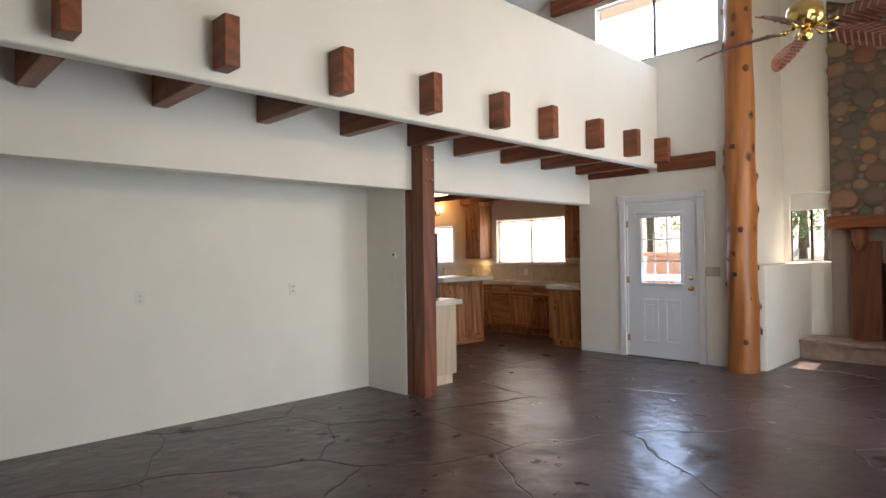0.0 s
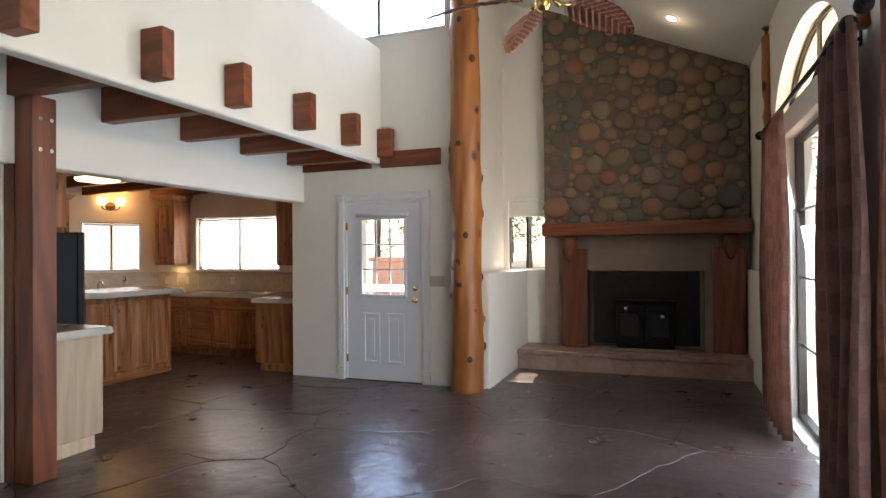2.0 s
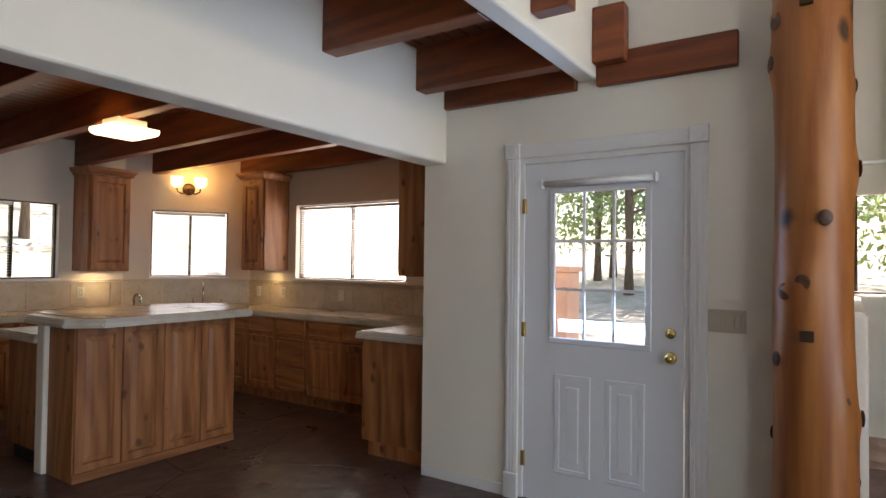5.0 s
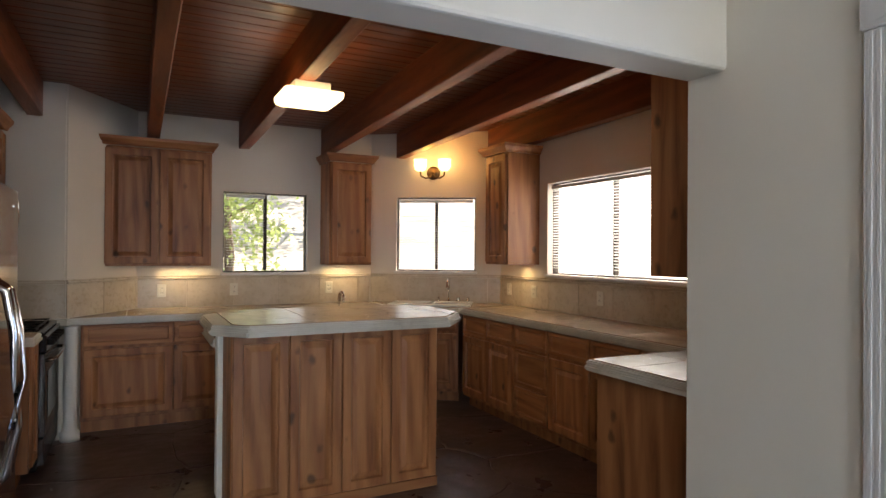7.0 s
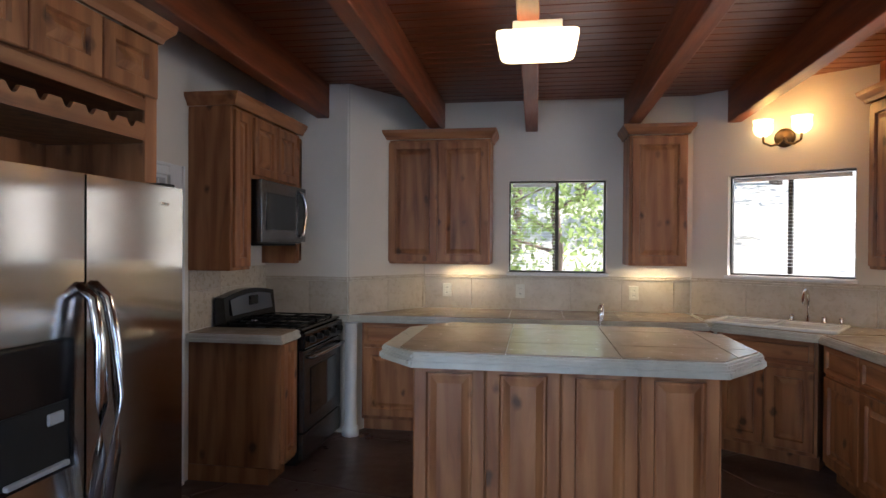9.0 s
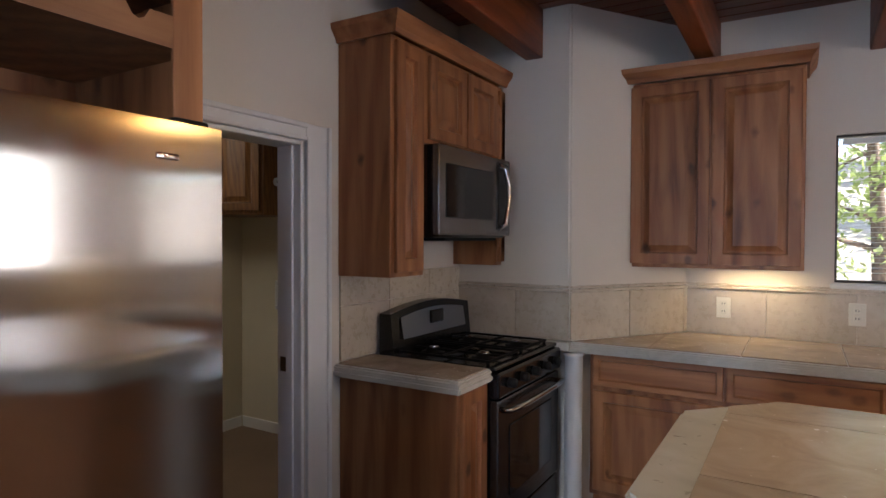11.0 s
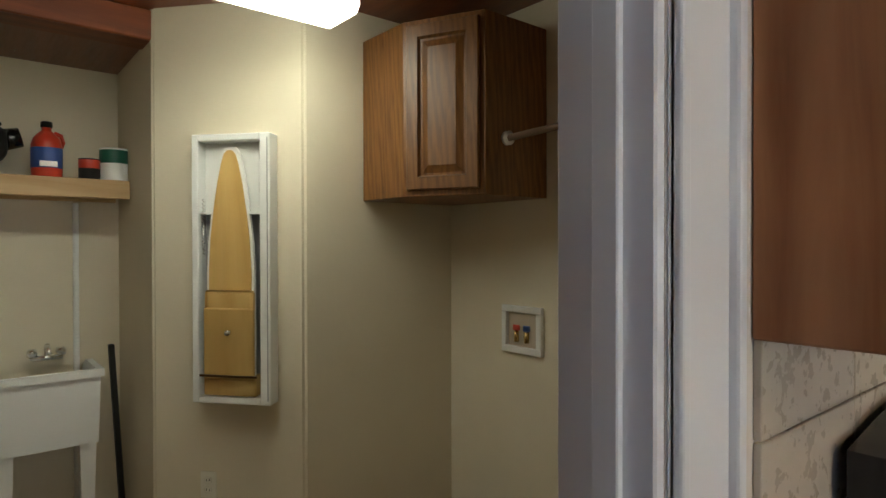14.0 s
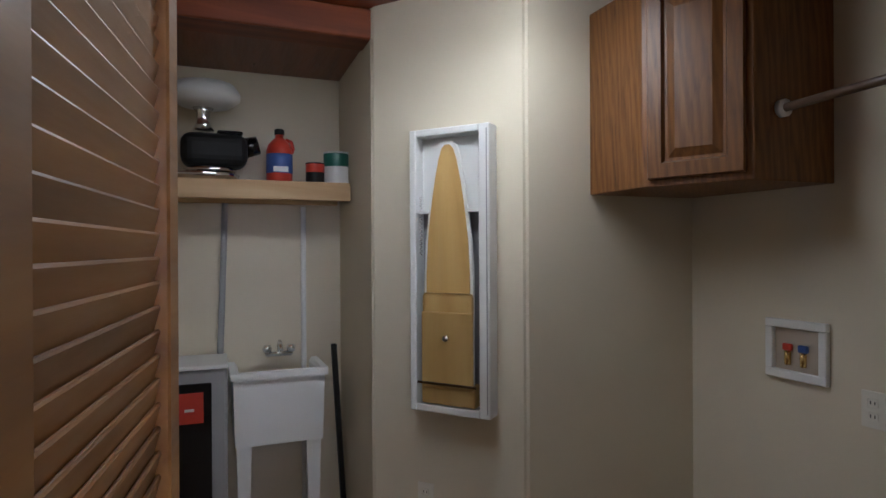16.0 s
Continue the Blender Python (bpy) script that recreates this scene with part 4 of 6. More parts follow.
def cabinet(name, m, w, d, h, fronts, label, toe=0.1, crown=0.0, mat=None, matx=None, group=""):
    """A cabinet: x along its front, front at y = 0 facing -y, d deep."""
    mat, matx = mat or ALDER, matx or ALDERX
    cb = thing(name, m, label, "cabinet", group)
    bm = box(B(), 0, w, 0, d, toe, h, 0.003)
    part("body", bm, mat, cb)
    if toe:
        part("toe_kick", box(B(), 0.0, w, 0.07, d, 0, toe - 0.002), BLACKM if mat is None else mat, cb)
    for x0, x1, z0, z1, kind in fronts:
        bm = panel(B(), x0, x1, z0, z1, -0.001, 0.02, 0.028 if kind == "drawer" else 0.055, kind != "drawer")
        part("drawer_front" if kind == "drawer" else "cabinet_door", bm, matx if kind == "drawer" else mat, cb)
    if crown:
        bm = B()
        prof = [(0.0, 0.0), (0.012, 0.0), (0.02, 0.02), (0.045, 0.05), (0.05, 0.075), (0.0, 0.075)]
        rows = []
        for o, z in prof:
            rows.append([bm.verts.new(p) for p in ((-o, d, h + z), (-o, -o - 0.02, h + z), (w + o, -o - 0.02, h + z), (w + o, d, h + z))])
        for a, b in zip(rows, rows[1:]):
            for k in range(3):
                bm.faces.new((a[k], a[k + 1], b[k + 1], b[k]))
        bm.faces.new(rows[-2])
        part("crown_moulding", bm, matx, cb)
    return cb


def doors(w, z0, z1, n, edge=0.02, gap=0.012, kind="door"):
    dw = (w - 2 * edge - gap * (n - 1)) / n
    return [(edge + k * (dw + gap), edge + k * (dw + gap) + dw, z0, z1, kind) for k in range(n)]


def base_fronts(w, n):
    return doors(w, 0.68, 0.845, n, kind="drawer") + doors(w, 0.13, 0.655, n)


UP = "knotty alder wall cabinet with raised-panel doors"
cabinet("wall_cabinet", pose(6.12, 9.235, 1.295), 0.845, 0.32, 1.0, doors(0.85, 0.02, 0.98, 2), "two-door knotty alder wall cabinet with crown moulding", 0, 1)
cabinet("wall_cabinet", pose(8.03, 9.235, 1.30), 0.43, 0.32, 1.0, doors(0.44, 0.02, 0.98, 1), "single-door knotty alder wall cabinet beside the window", 0, 1)
cabinet("wall_cabinet", pose(9.36, 8.52, 1.32, 0, 0, -90), 0.38, 0.349, 1.02, doors(0.38, 0.02, 1.0, 1), "knotty alder wall cabinet with a lit side panel", 0, 1)
cabinet("wall_cabinet", pose(9.70, 5.572, 1.325, 0, 0, 180), 1.25, 0.36, 1.14, doors(1.25, 0.02, 1.12, 3), "dark-stained wall cabinet by the opening", 0, 0)
# range wall, facing +x
cabinet("wall_cabinet", pose(5.505, 7.845, 1.285, 0, 0, 90), 0.25, 0.278, 1.0, doors(0.25, 0.02, 0.98, 1, 0.025), "tall narrow knotty alder wall cabinet beside the doorway", 0, 1)
cabinet("wall_cabinet", pose(5.505, 8.097, 1.875, 0, 0, 90), 0.745, 0.278, 0.41, doors(0.745, 0.02, 0.39, 2, 0.03), "knotty alder cabinet above the microwave", 0, 1)
cabinet("wall_cabinet", pose(5.505, 8.844, 1.30, 0, 0, 90), 0.075, 0.278, 0.985, doors(0.075, 0.02, 0.96, 1, 0.004), "narrow knotty alder filler cabinet", 0, 1)
# base cabinets
cabinet("base_cabinet", pose(6.0, 8.96, 0), 1.30, 0.598, 0.86, base_fronts(1.30, 2), "knotty alder base cabinet with drawers over doors")
cabinet("base_cabinet", pose(7.30, 8.96, 0), 1.28, 0.598, 0.86, base_fronts(1.28, 2), "knotty alder base cabinet with drawers over doors")
sinkb = cabinet("base_cabinet", pose(8.60, 8.955, 0, 0, 0, BANG), 0.62, 0.50, 0.86, doors(0.62, 0.68, 0.845, 1, kind="drawer") + doors(0.62, 0.13, 0.655, 2), "knotty alder sink base cabinet set at a slant")
cabinet("base_cabinet", pose(9.11, 8.50, 0, 0, 0, -90), 0.86, 0.598, 0.86, base_fronts(0.86, 2), "knotty alder base cabinet with drawers over doors")
cabinet("base_cabinet", pose(9.11, 7.64, 0, 0, 0, -90), 0.45, 0.598, 0.86, [(0.02, 0.43, 0.13, 0.36, "drawer"), (0.02, 0.43, 0.375, 0.655, "drawer"), (0.02, 0.43, 0.68, 0.845, "drawer")], "knotty alder drawer cabinet with three drawers")
cabinet("base_cabinet", pose(9.11, 7.19, 0, 0, 0, -90), 1.39, 0.598, 0.86, base_fronts(1.39, 3), "knotty alder base cabinet with drawers over doors")
cabinet("base_cabinet", pose(9.10, 5.85, 0, 0, 0, 180), 0.71, 0.635, 0.86, base_fronts(0.71, 2), "reddish end cabinet beside the opening")
cabinet("base_cabinet", pose(5.82, 7.85, 0, 0, 0, 90), 0.24, 0.59, 0.86, doors(0.24, 0.13, 0.845, 1, 0.02), "small knotty alder base cabinet beside the range")
cabinet("base_cabinet", pose(5.50, 5.03, 0, 0, 0, 90), 0.70, 0.62, 0.86, base_fronts(0.70, 1), "pale maple end cabinet behind the post", 0.1, 0, MAPLE, MAPLE)
cabinet("wall_cabinet", pose(5.28, 5.24, 1.325, 0, 0, 90), 0.495, 0.418, 1.14, doors(0.495, 0.02, 1.12, 1), "pale maple wall cabinet", 0, 0, MAPLE, MAPLE)

# worktops


def worktop(name, outline, z, label, lip=0.055):
    wt = thing(name, pose(0, 0, 0), label, "countertop")
    cx, cy = sum(p[0] for p in outline) / len(outline), sum(p[1] for p in outline) / len(outline)
    bm = B()
    prism(bm, outline, z - lip, z - lip * 0.45, 0.008, 2)
    inner = [(x + (cx - x) * 0.012, y + (cy - y) * 0.012) for x, y in outline]
    prism(bm, inner, z - lip * 0.5, z - 0.004, 0.008, 2)
    part("edge_trim", bm, EDGE, wt, "pale moulded stone edge")
    return wt


def slab_tiles(wt, outline, z, size, gap=0.004, inset=0.03, off=(0, 0)):
    """Square tiles over an outline, clipped to it."""
    cx, cy = sum(p[0] for p in outline) / len(outline), sum(p[1] for p in outline) / len(outline)

    def clip(poly, a, b):
        out = []
        for i in range(len(poly)):
            p, q = poly[i], poly[(i + 1) % len(poly)]
            sp = (b[0] - a[0]) * (p[1] - a[1]) - (b[1] - a[1]) * (p[0] - a[0])
            sq = (b[0] - a[0]) * (q[1] - a[1]) - (b[1] - a[1]) * (q[0] - a[0])
            if sp >= 0:
                out.append(p)
            if sp * sq < 0:
                t = sp / (sp - sq)
                out.append((p[0] + (q[0] - p[0]) * t, p[1] + (q[1] - p[1]) * t))
        return out

    xs, ys = [p[0] for p in outline], [p[1] for p in outline]
    x = min(xs) + off[0]
    while x < max(xs):
        y = min(ys) + off[1]
        while y < max(ys):
            poly = [(x + gap / 2, y + gap / 2), (x + size - gap / 2, y + gap / 2), (x + size - gap / 2, y + size - gap / 2), (x + gap / 2, y + size - gap / 2)]
            for a, b in zip(outline, outline[1:] + outline[:1]):
                n = Vector((a[1] - b[1], b[0] - a[0])).normalized() * inset
                poly = clip(poly, (a[0] + n.x, a[1] + n.y), (b[0] + n.x, b[1] + n.y)) if len(poly) > 2 else []
            if len(poly) > 2:
                ar = abs(sum(poly[i][0] * poly[(i + 1) % len(poly)][1] - poly[(i + 1) % len(poly)][0] * poly[i][1] for i in range(len(poly)))) / 2
                if ar > 0.002:
                    clean = [p for i, p in enumerate(poly) if math.dist(p, poly[i - 1]) > 0.004]
                    if len(clean) > 2:
                        part("tile", prism(B(), clean, z - 0.012, z), TOP, wt)
            y += size
        x += size


OUT = {
    "north": [(5.90, 8.865), (8.55, 8.92), (8.55, 9.56), (6.38, 9.56), (5.905, 8.905)],
    "slant": [(8.55, 8.92), (9.06, 8.50), (9.71, 8.50), (9.71, 8.80), (8.575, 9.56), (8.55, 9.56)],
    "east": [(9.06, 5.21), (9.71, 5.21), (9.71, 8.50), (9.06, 8.50)],
    "south": [(8.34, 5.212), (9.06, 5.212), (9.06, 5.89), (8.34, 5.89)],
}
for key, o in OUT.items():
    wt = worktop("worktop", o, 0.91, "cream tiled stone worktop with a moulded edge")
    slab_tiles(wt, o, 0.912, 0.41, inset=0.028)
for o in ([(5.23, 7.80), (5.86, 7.80), (5.86, 8.085), (5.23, 8.085)], [(4.87, 4.985), (5.57, 4.985), (5.57, 5.735), (4.87, 5.735)]):
    wt = worktop("worktop", o, 0.91, "short cream stone worktop with a moulded edge")
    slab_tiles(wt, o, 0.912, 0.41, inset=0.022)

# island with a raised bar
isl = thing("kitchen_island", pose(6.86, 6.89, 0), "knotty alder island with four tall panels under a raised bar", "kitchen island")
part("body", box(B(), -0.03, 1.175, 0.0, 0.34, 0.0, 0.999, 0.003), ALDER, isl)
part("base_strip", box(B(), -0.032, 1.178, -0.012, 0.0, 0.0, 0.06, 0.003), ALDERX, isl)
for k in range(4):
    x0 = -0.024 + k * 0.2985
    part("panel", panel(B(), x0, x0 + 0.292, 0.065, 0.985, -0.001, 0.018, 0.05), ALDER, isl)
part("pony_wall", box(B(), -0.06, 1.20, 0.345, 0.45, 0.0, 0.999, 0.01, 2), WHITE, isl, "white painted pony wall")
part("back_cabinet", box(B(), 0.0, 1.18, 0.455, 1.02, 0.1, 0.855), ALDER, isl)
part("back_toe_kick", box(B(), 0.02, 1.16, 0.455, 0.95, 0, 0.098), BLACKM, isl)
bo = [(6.87, 6.62), (7.985, 6.62), (8.185, 6.86), (8.185, 7.32), (7.985, 7.52), (6.90, 7.52), (6.71, 7.32), (6.71, 6.79)]
wt = worktop("bar_top", bo, 1.058, "raised tiled bar top with clipped corners and a moulded edge", 0.058)
slab_tiles(wt, bo, 1.060, 0.41, inset=0.03, off=(0.1, -0.12))
lo_ = [(6.78, 7.345), (8.10, 7.345), (8.10, 7.95), (6.78, 7.95)]
wt = worktop("worktop", lo_, 0.91, "lower tiled island worktop")
slab_tiles(wt, lo_, 0.912, 0.41, inset=0.022)


def faucet(m, label, h=0.24, reach=0.14, knobs=0.0):
    fc = thing("faucet", m, label, "faucet")
    bm = lathe(B(), [(0.028, 0), (0.026, 0.012), (0.016, 0.02), (0.014, 0.05)])
    part("base", bm, CHROME, fc, "", True)
    pts = [(0, 0, 0.02), (0, 0, h * 0.7)] + [(0, -reach / 2 + reach / 2 * math.cos(a), h * 0.7 + reach / 2 * math.sin(a)) for a in (0.5, 1.0, 1.57, 2.1, 2.7, 3.14)] + [(0, -reach, h * 0.62)]
    part("spout", tube(B(), pts, 0.011, 10), CHROME, fc, "", True)
    if knobs:
        for x in (-knobs, knobs, knobs * 2):
            bm = lathe(B(), [(0.022, 0), (0.02, 0.02), (0.013, 0.03), (0.017, 0.045), (0.012, 0.06)], (x, 0, 0), 14)
            part("tap", bm, CHROME, fc, "chrome tap", True)
    else:
        part("lever", tube(B(), [(0.0, 0, 0.05), (0.03, 0.0, 0.075), (0.06, 0.0, 0.10)], 0.006, 8), CHROME, fc, "", True)
    return fc


faucet(pose(9.22, 9.02, 0.912, 0, 0, BANG), "chrome gooseneck kitchen faucet with taps", 0.24, 0.15, 0.10)
faucet(pose(7.66, 7.70, 0.912, 0, 0, 0), "small chrome prep faucet on the island", 0.26, 0.10)
sk = thing("kitchen_sink", pose(8.99, 8.93, 0.912, 0, 0, BANG), "white porcelain drop-in kitchen sink", "sink")
bm = B()
for x0, x1, y0, y1 in ((-0.40, 0.40, -0.26, -0.215), (-0.40, 0.40, 0.10, 0.17), (-0.40, -0.355, -0.215, 0.10), (0.355, 0.40, -0.215, 0.10), (-0.02, 0.02, -0.215, 0.10)):
    box(bm, x0, x1, y0, y1, 0.0, 0.022, 0.008, 2)
part("rim", bm, PORC, sk)
part("bowl", box(B(), -0.353, 0.353, -0.213, 0.098, 0.002, 0.006), PORC, sk)

# backsplash tiles
bs = thing("backsplash", pose(0, 0, 0), "cream travertine tile backsplash with a rail moulding", "backsplash", "", "structure")


def splash(a, b, z0, z1, size=0.41, rail=True, out=0.012):
    """Tiles on a wall from plan point a to b, the room on the right of the way from a to b."""
    a, b = Vector(a), Vector(b)
    d = (b - a).normalized()
    ang = math.degrees(math.atan2(d.y, d.x))
    L = (b - a).length
    m = pose(a.x, a.y, 0, 0, 0, ang)
    x = 0.0
    while x < L - 0.01:
        w = min(size, L - x)
        bm = box(B(), x + 0.0015, x + w - 0.0015, -out, -0.0005, z0, z1 - (0.035 if rail else 0), 0.0015)
        part("tile", bm, TILE, bs).matrix_basis = m
        x += size
    if rail:
        bm = box(B(), 0.0, L, -out - 0.012, -0.0005, z1 - 0.033, z1 - 0.016, 0.005, 2)
        box(bm, 0.0, L, -out - 0.006, -0.0005, z1 - 0.014, z1, 0.004, 2)
        part("rail_moulding", bm, TILE, bs).matrix_basis = m


splash((6.38, 9.56), (8.56, 9.56), 0.913, 1.20)
splash((8.575, 9.56), (9.71, 8.80), 0.913, 1.20)
splash((9.71, 8.80), (9.71, 5.22), 0.913, 1.20)
splash((5.905, 8.90), (6.38, 9.56), 0.913, 1.20, 0.39)
splash((5.24, 8.90), (5.905, 8.90), 0.913, 1.20, 0.36)
splash((5.226, 7.85), (5.226, 8.91), 0.913, 1.15, 0.36, False)
splash((5.226, 7.85), (5.226, 8.91), 1.153, 1.285, 0.36, False)
for x, y, a in ((6.58, 9.547, 0), (7.20, 9.547, 0), (8.12, 9.547, 0), (9.697, 8.62, -90), (9.697, 8.20, -90), (9.697, 7.30, -90)):
    plate(pose(x, y, 1.065, 0, 0, a), "ivory wall outlet on the tile backsplash")

# ---- kitchen appliances and lights ----
# refrigerator, facing +x
fr = thing("refrigerator", pose(5.935, 5.757, 0, 0, 0, 90), "side-by-side stainless steel refrigerator with curved bar handles", "refrigerator")
part("case", box(B(), 0.005, 0.905, 0.07, 0.70, 0.02, 1.655, 0.008, 2), BLACKM, fr, "dark grey case")


def bowed(x0, x1, z0, z1, bow):
    bm = B()
    N = 28
    fr_ = [(x0 + (x1 - x0) * k / N, -bow * math.sin(math.pi * k / N)) for k in range(N + 1)]
    prism(bm, fr_ + [(x1, 0.012), (x0, 0.012)], z0, z1)
    return bm


for x0, x1 in ((0.0, 0.385), (0.395, 0.91)):
    skin = part("fridge_door", bowed(x0, x1, 0.11, 1.668, 0.006), STEEL, fr, "brushed steel door")
    part("door_core", box(B(), x0 + 0.001, x1 - 0.001, 0.0125, 0.064, 0.111, 1.667, 0.003), BLACKM, skin, "dark painted door edge")
part("kick_grille", box(B(), 0.01, 0.90, 0.01, 0.06, 0.015, 0.10, 0.004), BLACKM, fr)
for x, s in ((0.363, -1), (0.424, 1)):
    pts = [(x, 0.0, 0.60), (x, -0.05, 0.64), (x + s * 0.004, -0.075, 0.80), (x + s * 0.006, -0.085, 0.97), (x + s * 0.004, -0.075, 1.14), (x, -0.05, 1.28), (x, 0.0, 1.32)]
    part("handle", tube(B(), pts, 0.018, 12), CHROME, fr, "curved bar handle", True)
disp = part("dispenser", box(B(), 0.03, 0.325, -0.022, -0.006, 0.78, 1.17, 0.008, 2), BLACK, fr, "black ice and water dispenser")
part("dispenser_recess", box(B(), 0.06, 0.295, -0.025, -0.021, 0.80, 0.99, 0.004), BLACKM, disp)
part("dispenser_lever", box(B(), 0.21, 0.27, -0.034, -0.024, 0.93, 0.965, 0.004), GREYP, disp)
part("drip_tray", box(B(), 0.07, 0.285, -0.040, -0.022, 0.80, 0.815, 0.003), GREYP, disp)
part("badge", box(B(), 0.762, 0.808, -0.009, -0.001, 1.594, 1.606, 0.003, 2), CHROME, fr, "small oval badge", True).matrix_basis = Matrix.Diagonal((1, 1, 1, 1))
part("hinge_cover", box(B(), 0.82, 0.90, 0.025, 0.09, 1.669, 1.684, 0.005, 2), BLACKM, fr)

# cabinet over the refrigerator with a wine rack
oc = thing("fridge_cabinet", pose(5.75, 5.76, 1.70, 0, 0, 90), "knotty alder cabinet above the refrigerator with an open wine rack", "cabinet")
W = 0.995
bm = box(B(), 0, 0.02, 0, 0.52, 0, 0.58, 0.002)
part("side_panel", bm, ALDER, oc)
part("side_panel", box(B(), W - 0.02, W, 0, 0.52, 0, 0.58, 0.002), ALDER, oc)
part("stile", box(B(), W - 0.075, W + 0.001, -0.012, 0.0, 0, 0.58, 0.002), ALDER, oc)
part("stile", box(B(), 0, 0.06, -0.012, 0.0, 0, 0.58, 0.002), ALDER, oc)
part("back_panel", box(B(), 0.02, W - 0.02, 0.49, 0.52, 0, 0.58), ALDER, oc)
part("rack_shelf", box(B(), 0.02, W - 0.02, 0.0, 0.49, 0.165, 0.185), ALDER, oc)
part("upper_box", box(B(), 0.02, W - 0.02, 0.0, 0.49, 0.30, 0.58), ALDERX, oc)
bm = B()
N = 64
lo, hi = [], []
for k in range(N + 1):
    x = 0.06 + (W - 0.135) * k / N
    lo.append((x, 0.165))
    hi.append((x, 0.235 - 0.028 * max(0.0, math.sin(2 * math.pi * 8 * k / N)) ** 0.7))
for y_ in (-0.010, 0.008):
    f = [bm.verts.new((x, y_, z)) for x, z in lo]
    h_ = [bm.verts.new((x, y_, z)) for x, z in hi]
    for k in range(N):
        bm.faces.new((f[k], f[k + 1], h_[k + 1], h_[k]))
    if y_ < 0:
        keep_f, keep_h = f, h_
for k in range(N):
    bm.faces.new((keep_h[k], keep_h[k + 1], h_[k + 1], h_[k]))
    bm.faces.new((keep_f[k], keep_f[k + 1], f[k + 1], f[k]))
part("scalloped_rail", bm, ALDERX, oc, "scalloped wine rack rail")
part("rail", box(B(), 0.06, W - 0.075, -0.012, 0.0, 0.285, 0.335, 0.002), ALDERX, oc)
for x0, x1 in ((0.02, 0.335), (0.34, 0.655), (0.66, 0.975)):
    part("cabinet_door", panel(B(), x0, x1, 0.345, 0.57, -0.013, 0.02, 0.06), ALDER, oc)
bm = B()
rows = [[bm.verts.new(p) for p in ((-o, 0.52, 0.58 + z), (-o, -o - 0.02, 0.58 + z), (W + o, -o - 0.02, 0.58 + z), (W + o, 0.52, 0.58 + z))] for o, z in ((0.0, 0.0), (0.012, 0.0), (0.02, 0.02), (0.05, 0.055), (0.055, 0.085), (0.0, 0.085))]
for a, b in zip(rows, rows[1:]):
    for k in range(3):
        bm.faces.new((a[k], a[k + 1], b[k + 1], b[k]))
part("crown_moulding", bm, ALDERX, oc)

# range, facing +x
rg = thing("gas_range", pose(5.86, 8.097, 0, 0, 0, 90), "black and steel freestanding gas range", "range")
part("body", box(B(), 0, 0.745, 0.03, 0.60, 0.03, 0.885, 0.004), BLACK, rg)
part("cooktop", box(B(), 0.0, 0.745, 0.0, 0.58, 0.886, 0.905, 0.008, 2), BLACK, rg)
od = part("oven_door", box(B(), 0.01, 0.735, -0.012, 0.03, 0.24, 0.765, 0.006, 2), DSTEEL, rg, "steel oven door")
part("oven_window", box(B(), 0.12, 0.625, -0.016, -0.011, 0.33, 0.64, 0.004), DARKGLASS, od)
part("oven_handle", tube(B(), [(0.05, -0.012, 0.72), (0.06, -0.05, 0.722), (0.2, -0.06, 0.722), (0.545, -0.06, 0.722), (0.685, -0.05, 0.722), (0.695, -0.012, 0.72)], 0.012, 10), STEEL, od, "", True)
part("drawer", box(B(), 0.01, 0.735, -0.008, 0.03, 0.06, 0.228, 0.006, 2), DSTEEL, rg)
part("control_panel", box(B(), 0.0, 0.745, -0.02, 0.03, 0.775, 0.883, 0.01, 2), BLACK, rg)
for k in range(5):
    x = 0.10 + k * 0.136
    part("burner_knob", cyl(B(), (x, -0.02, 0.83), (x, -0.052, 0.83), 0.022, 0.019, 14), BLACKM, rg, "", True)
for bx, by in ((0.19, 0.15), (0.555, 0.15), (0.19, 0.42), (0.555, 0.42)):
    b_ = part("burner", lathe(B(), [(0.06, 0.0), (0.055, 0.008), (0.035, 0.010), (0.034, 0.022), (0.028, 0.026)], (bx, by, 0.900), 20), BLACKM, rg, "", True)
    part("burner_cap", lathe(B(), [(0.026, 0.0), (0.024, 0.006), (0.008, 0.009)], (bx, by, 0.926), 18), CHROME, b_, "", True)
for x0 in (0.04, 0.39):
    bm = B()
    for y_ in (0.05, 0.285, 0.53):
        box(bm, x0, x0 + 0.315, y_ - 0.006, y_ + 0.006, 0.914, 0.926, 0.002)
    for x in (x0 + 0.006, x0 + 0.15, x0 + 0.309):
        box(bm, x - 0.006, x + 0.006, 0.05, 0.53, 0.9145, 0.9255, 0.002)
    for x in (x0 + 0.008, x0 + 0.307):
        for y_ in (0.055, 0.525):
            box(bm, x - 0.006, x + 0.006, y_ - 0.006, y_ + 0.006, 0.904, 0.915)
    part("grate", bm, IRON, rg, "cast iron grate")
bm = B()
N = 16
arch = [(0.745 * k / N, 1.095 + 0.038 * math.sin(math.pi * k / N)) for k in range(N + 1)]
for y0, y1, q in ((0.515, 0.60, 0),):
    f = [bm.verts.new((x, y0 + 0.02, z)) for x, z in arch]
    g_ = [bm.verts.new((x, y1, z)) for x, z in arch]
    fb = [bm.verts.new((x, y0, 0.903)) for x, z in arch]
    gb = [bm.verts.new((x, y1, 0.903)) for x, z in arch]
    for k in range(N):
        bm.faces.new((f[k], f[k + 1], g_[k + 1], g_[k]))
        bm.faces.new((fb[k], fb[k + 1], f[k + 1], f[k]))
        bm.faces.new((gb[k + 1], gb[k], g_[k], g_[k + 1]))
    for e in (0, N):
        bm.faces.new((fb[e], f[e], g_[e], gb[e]))
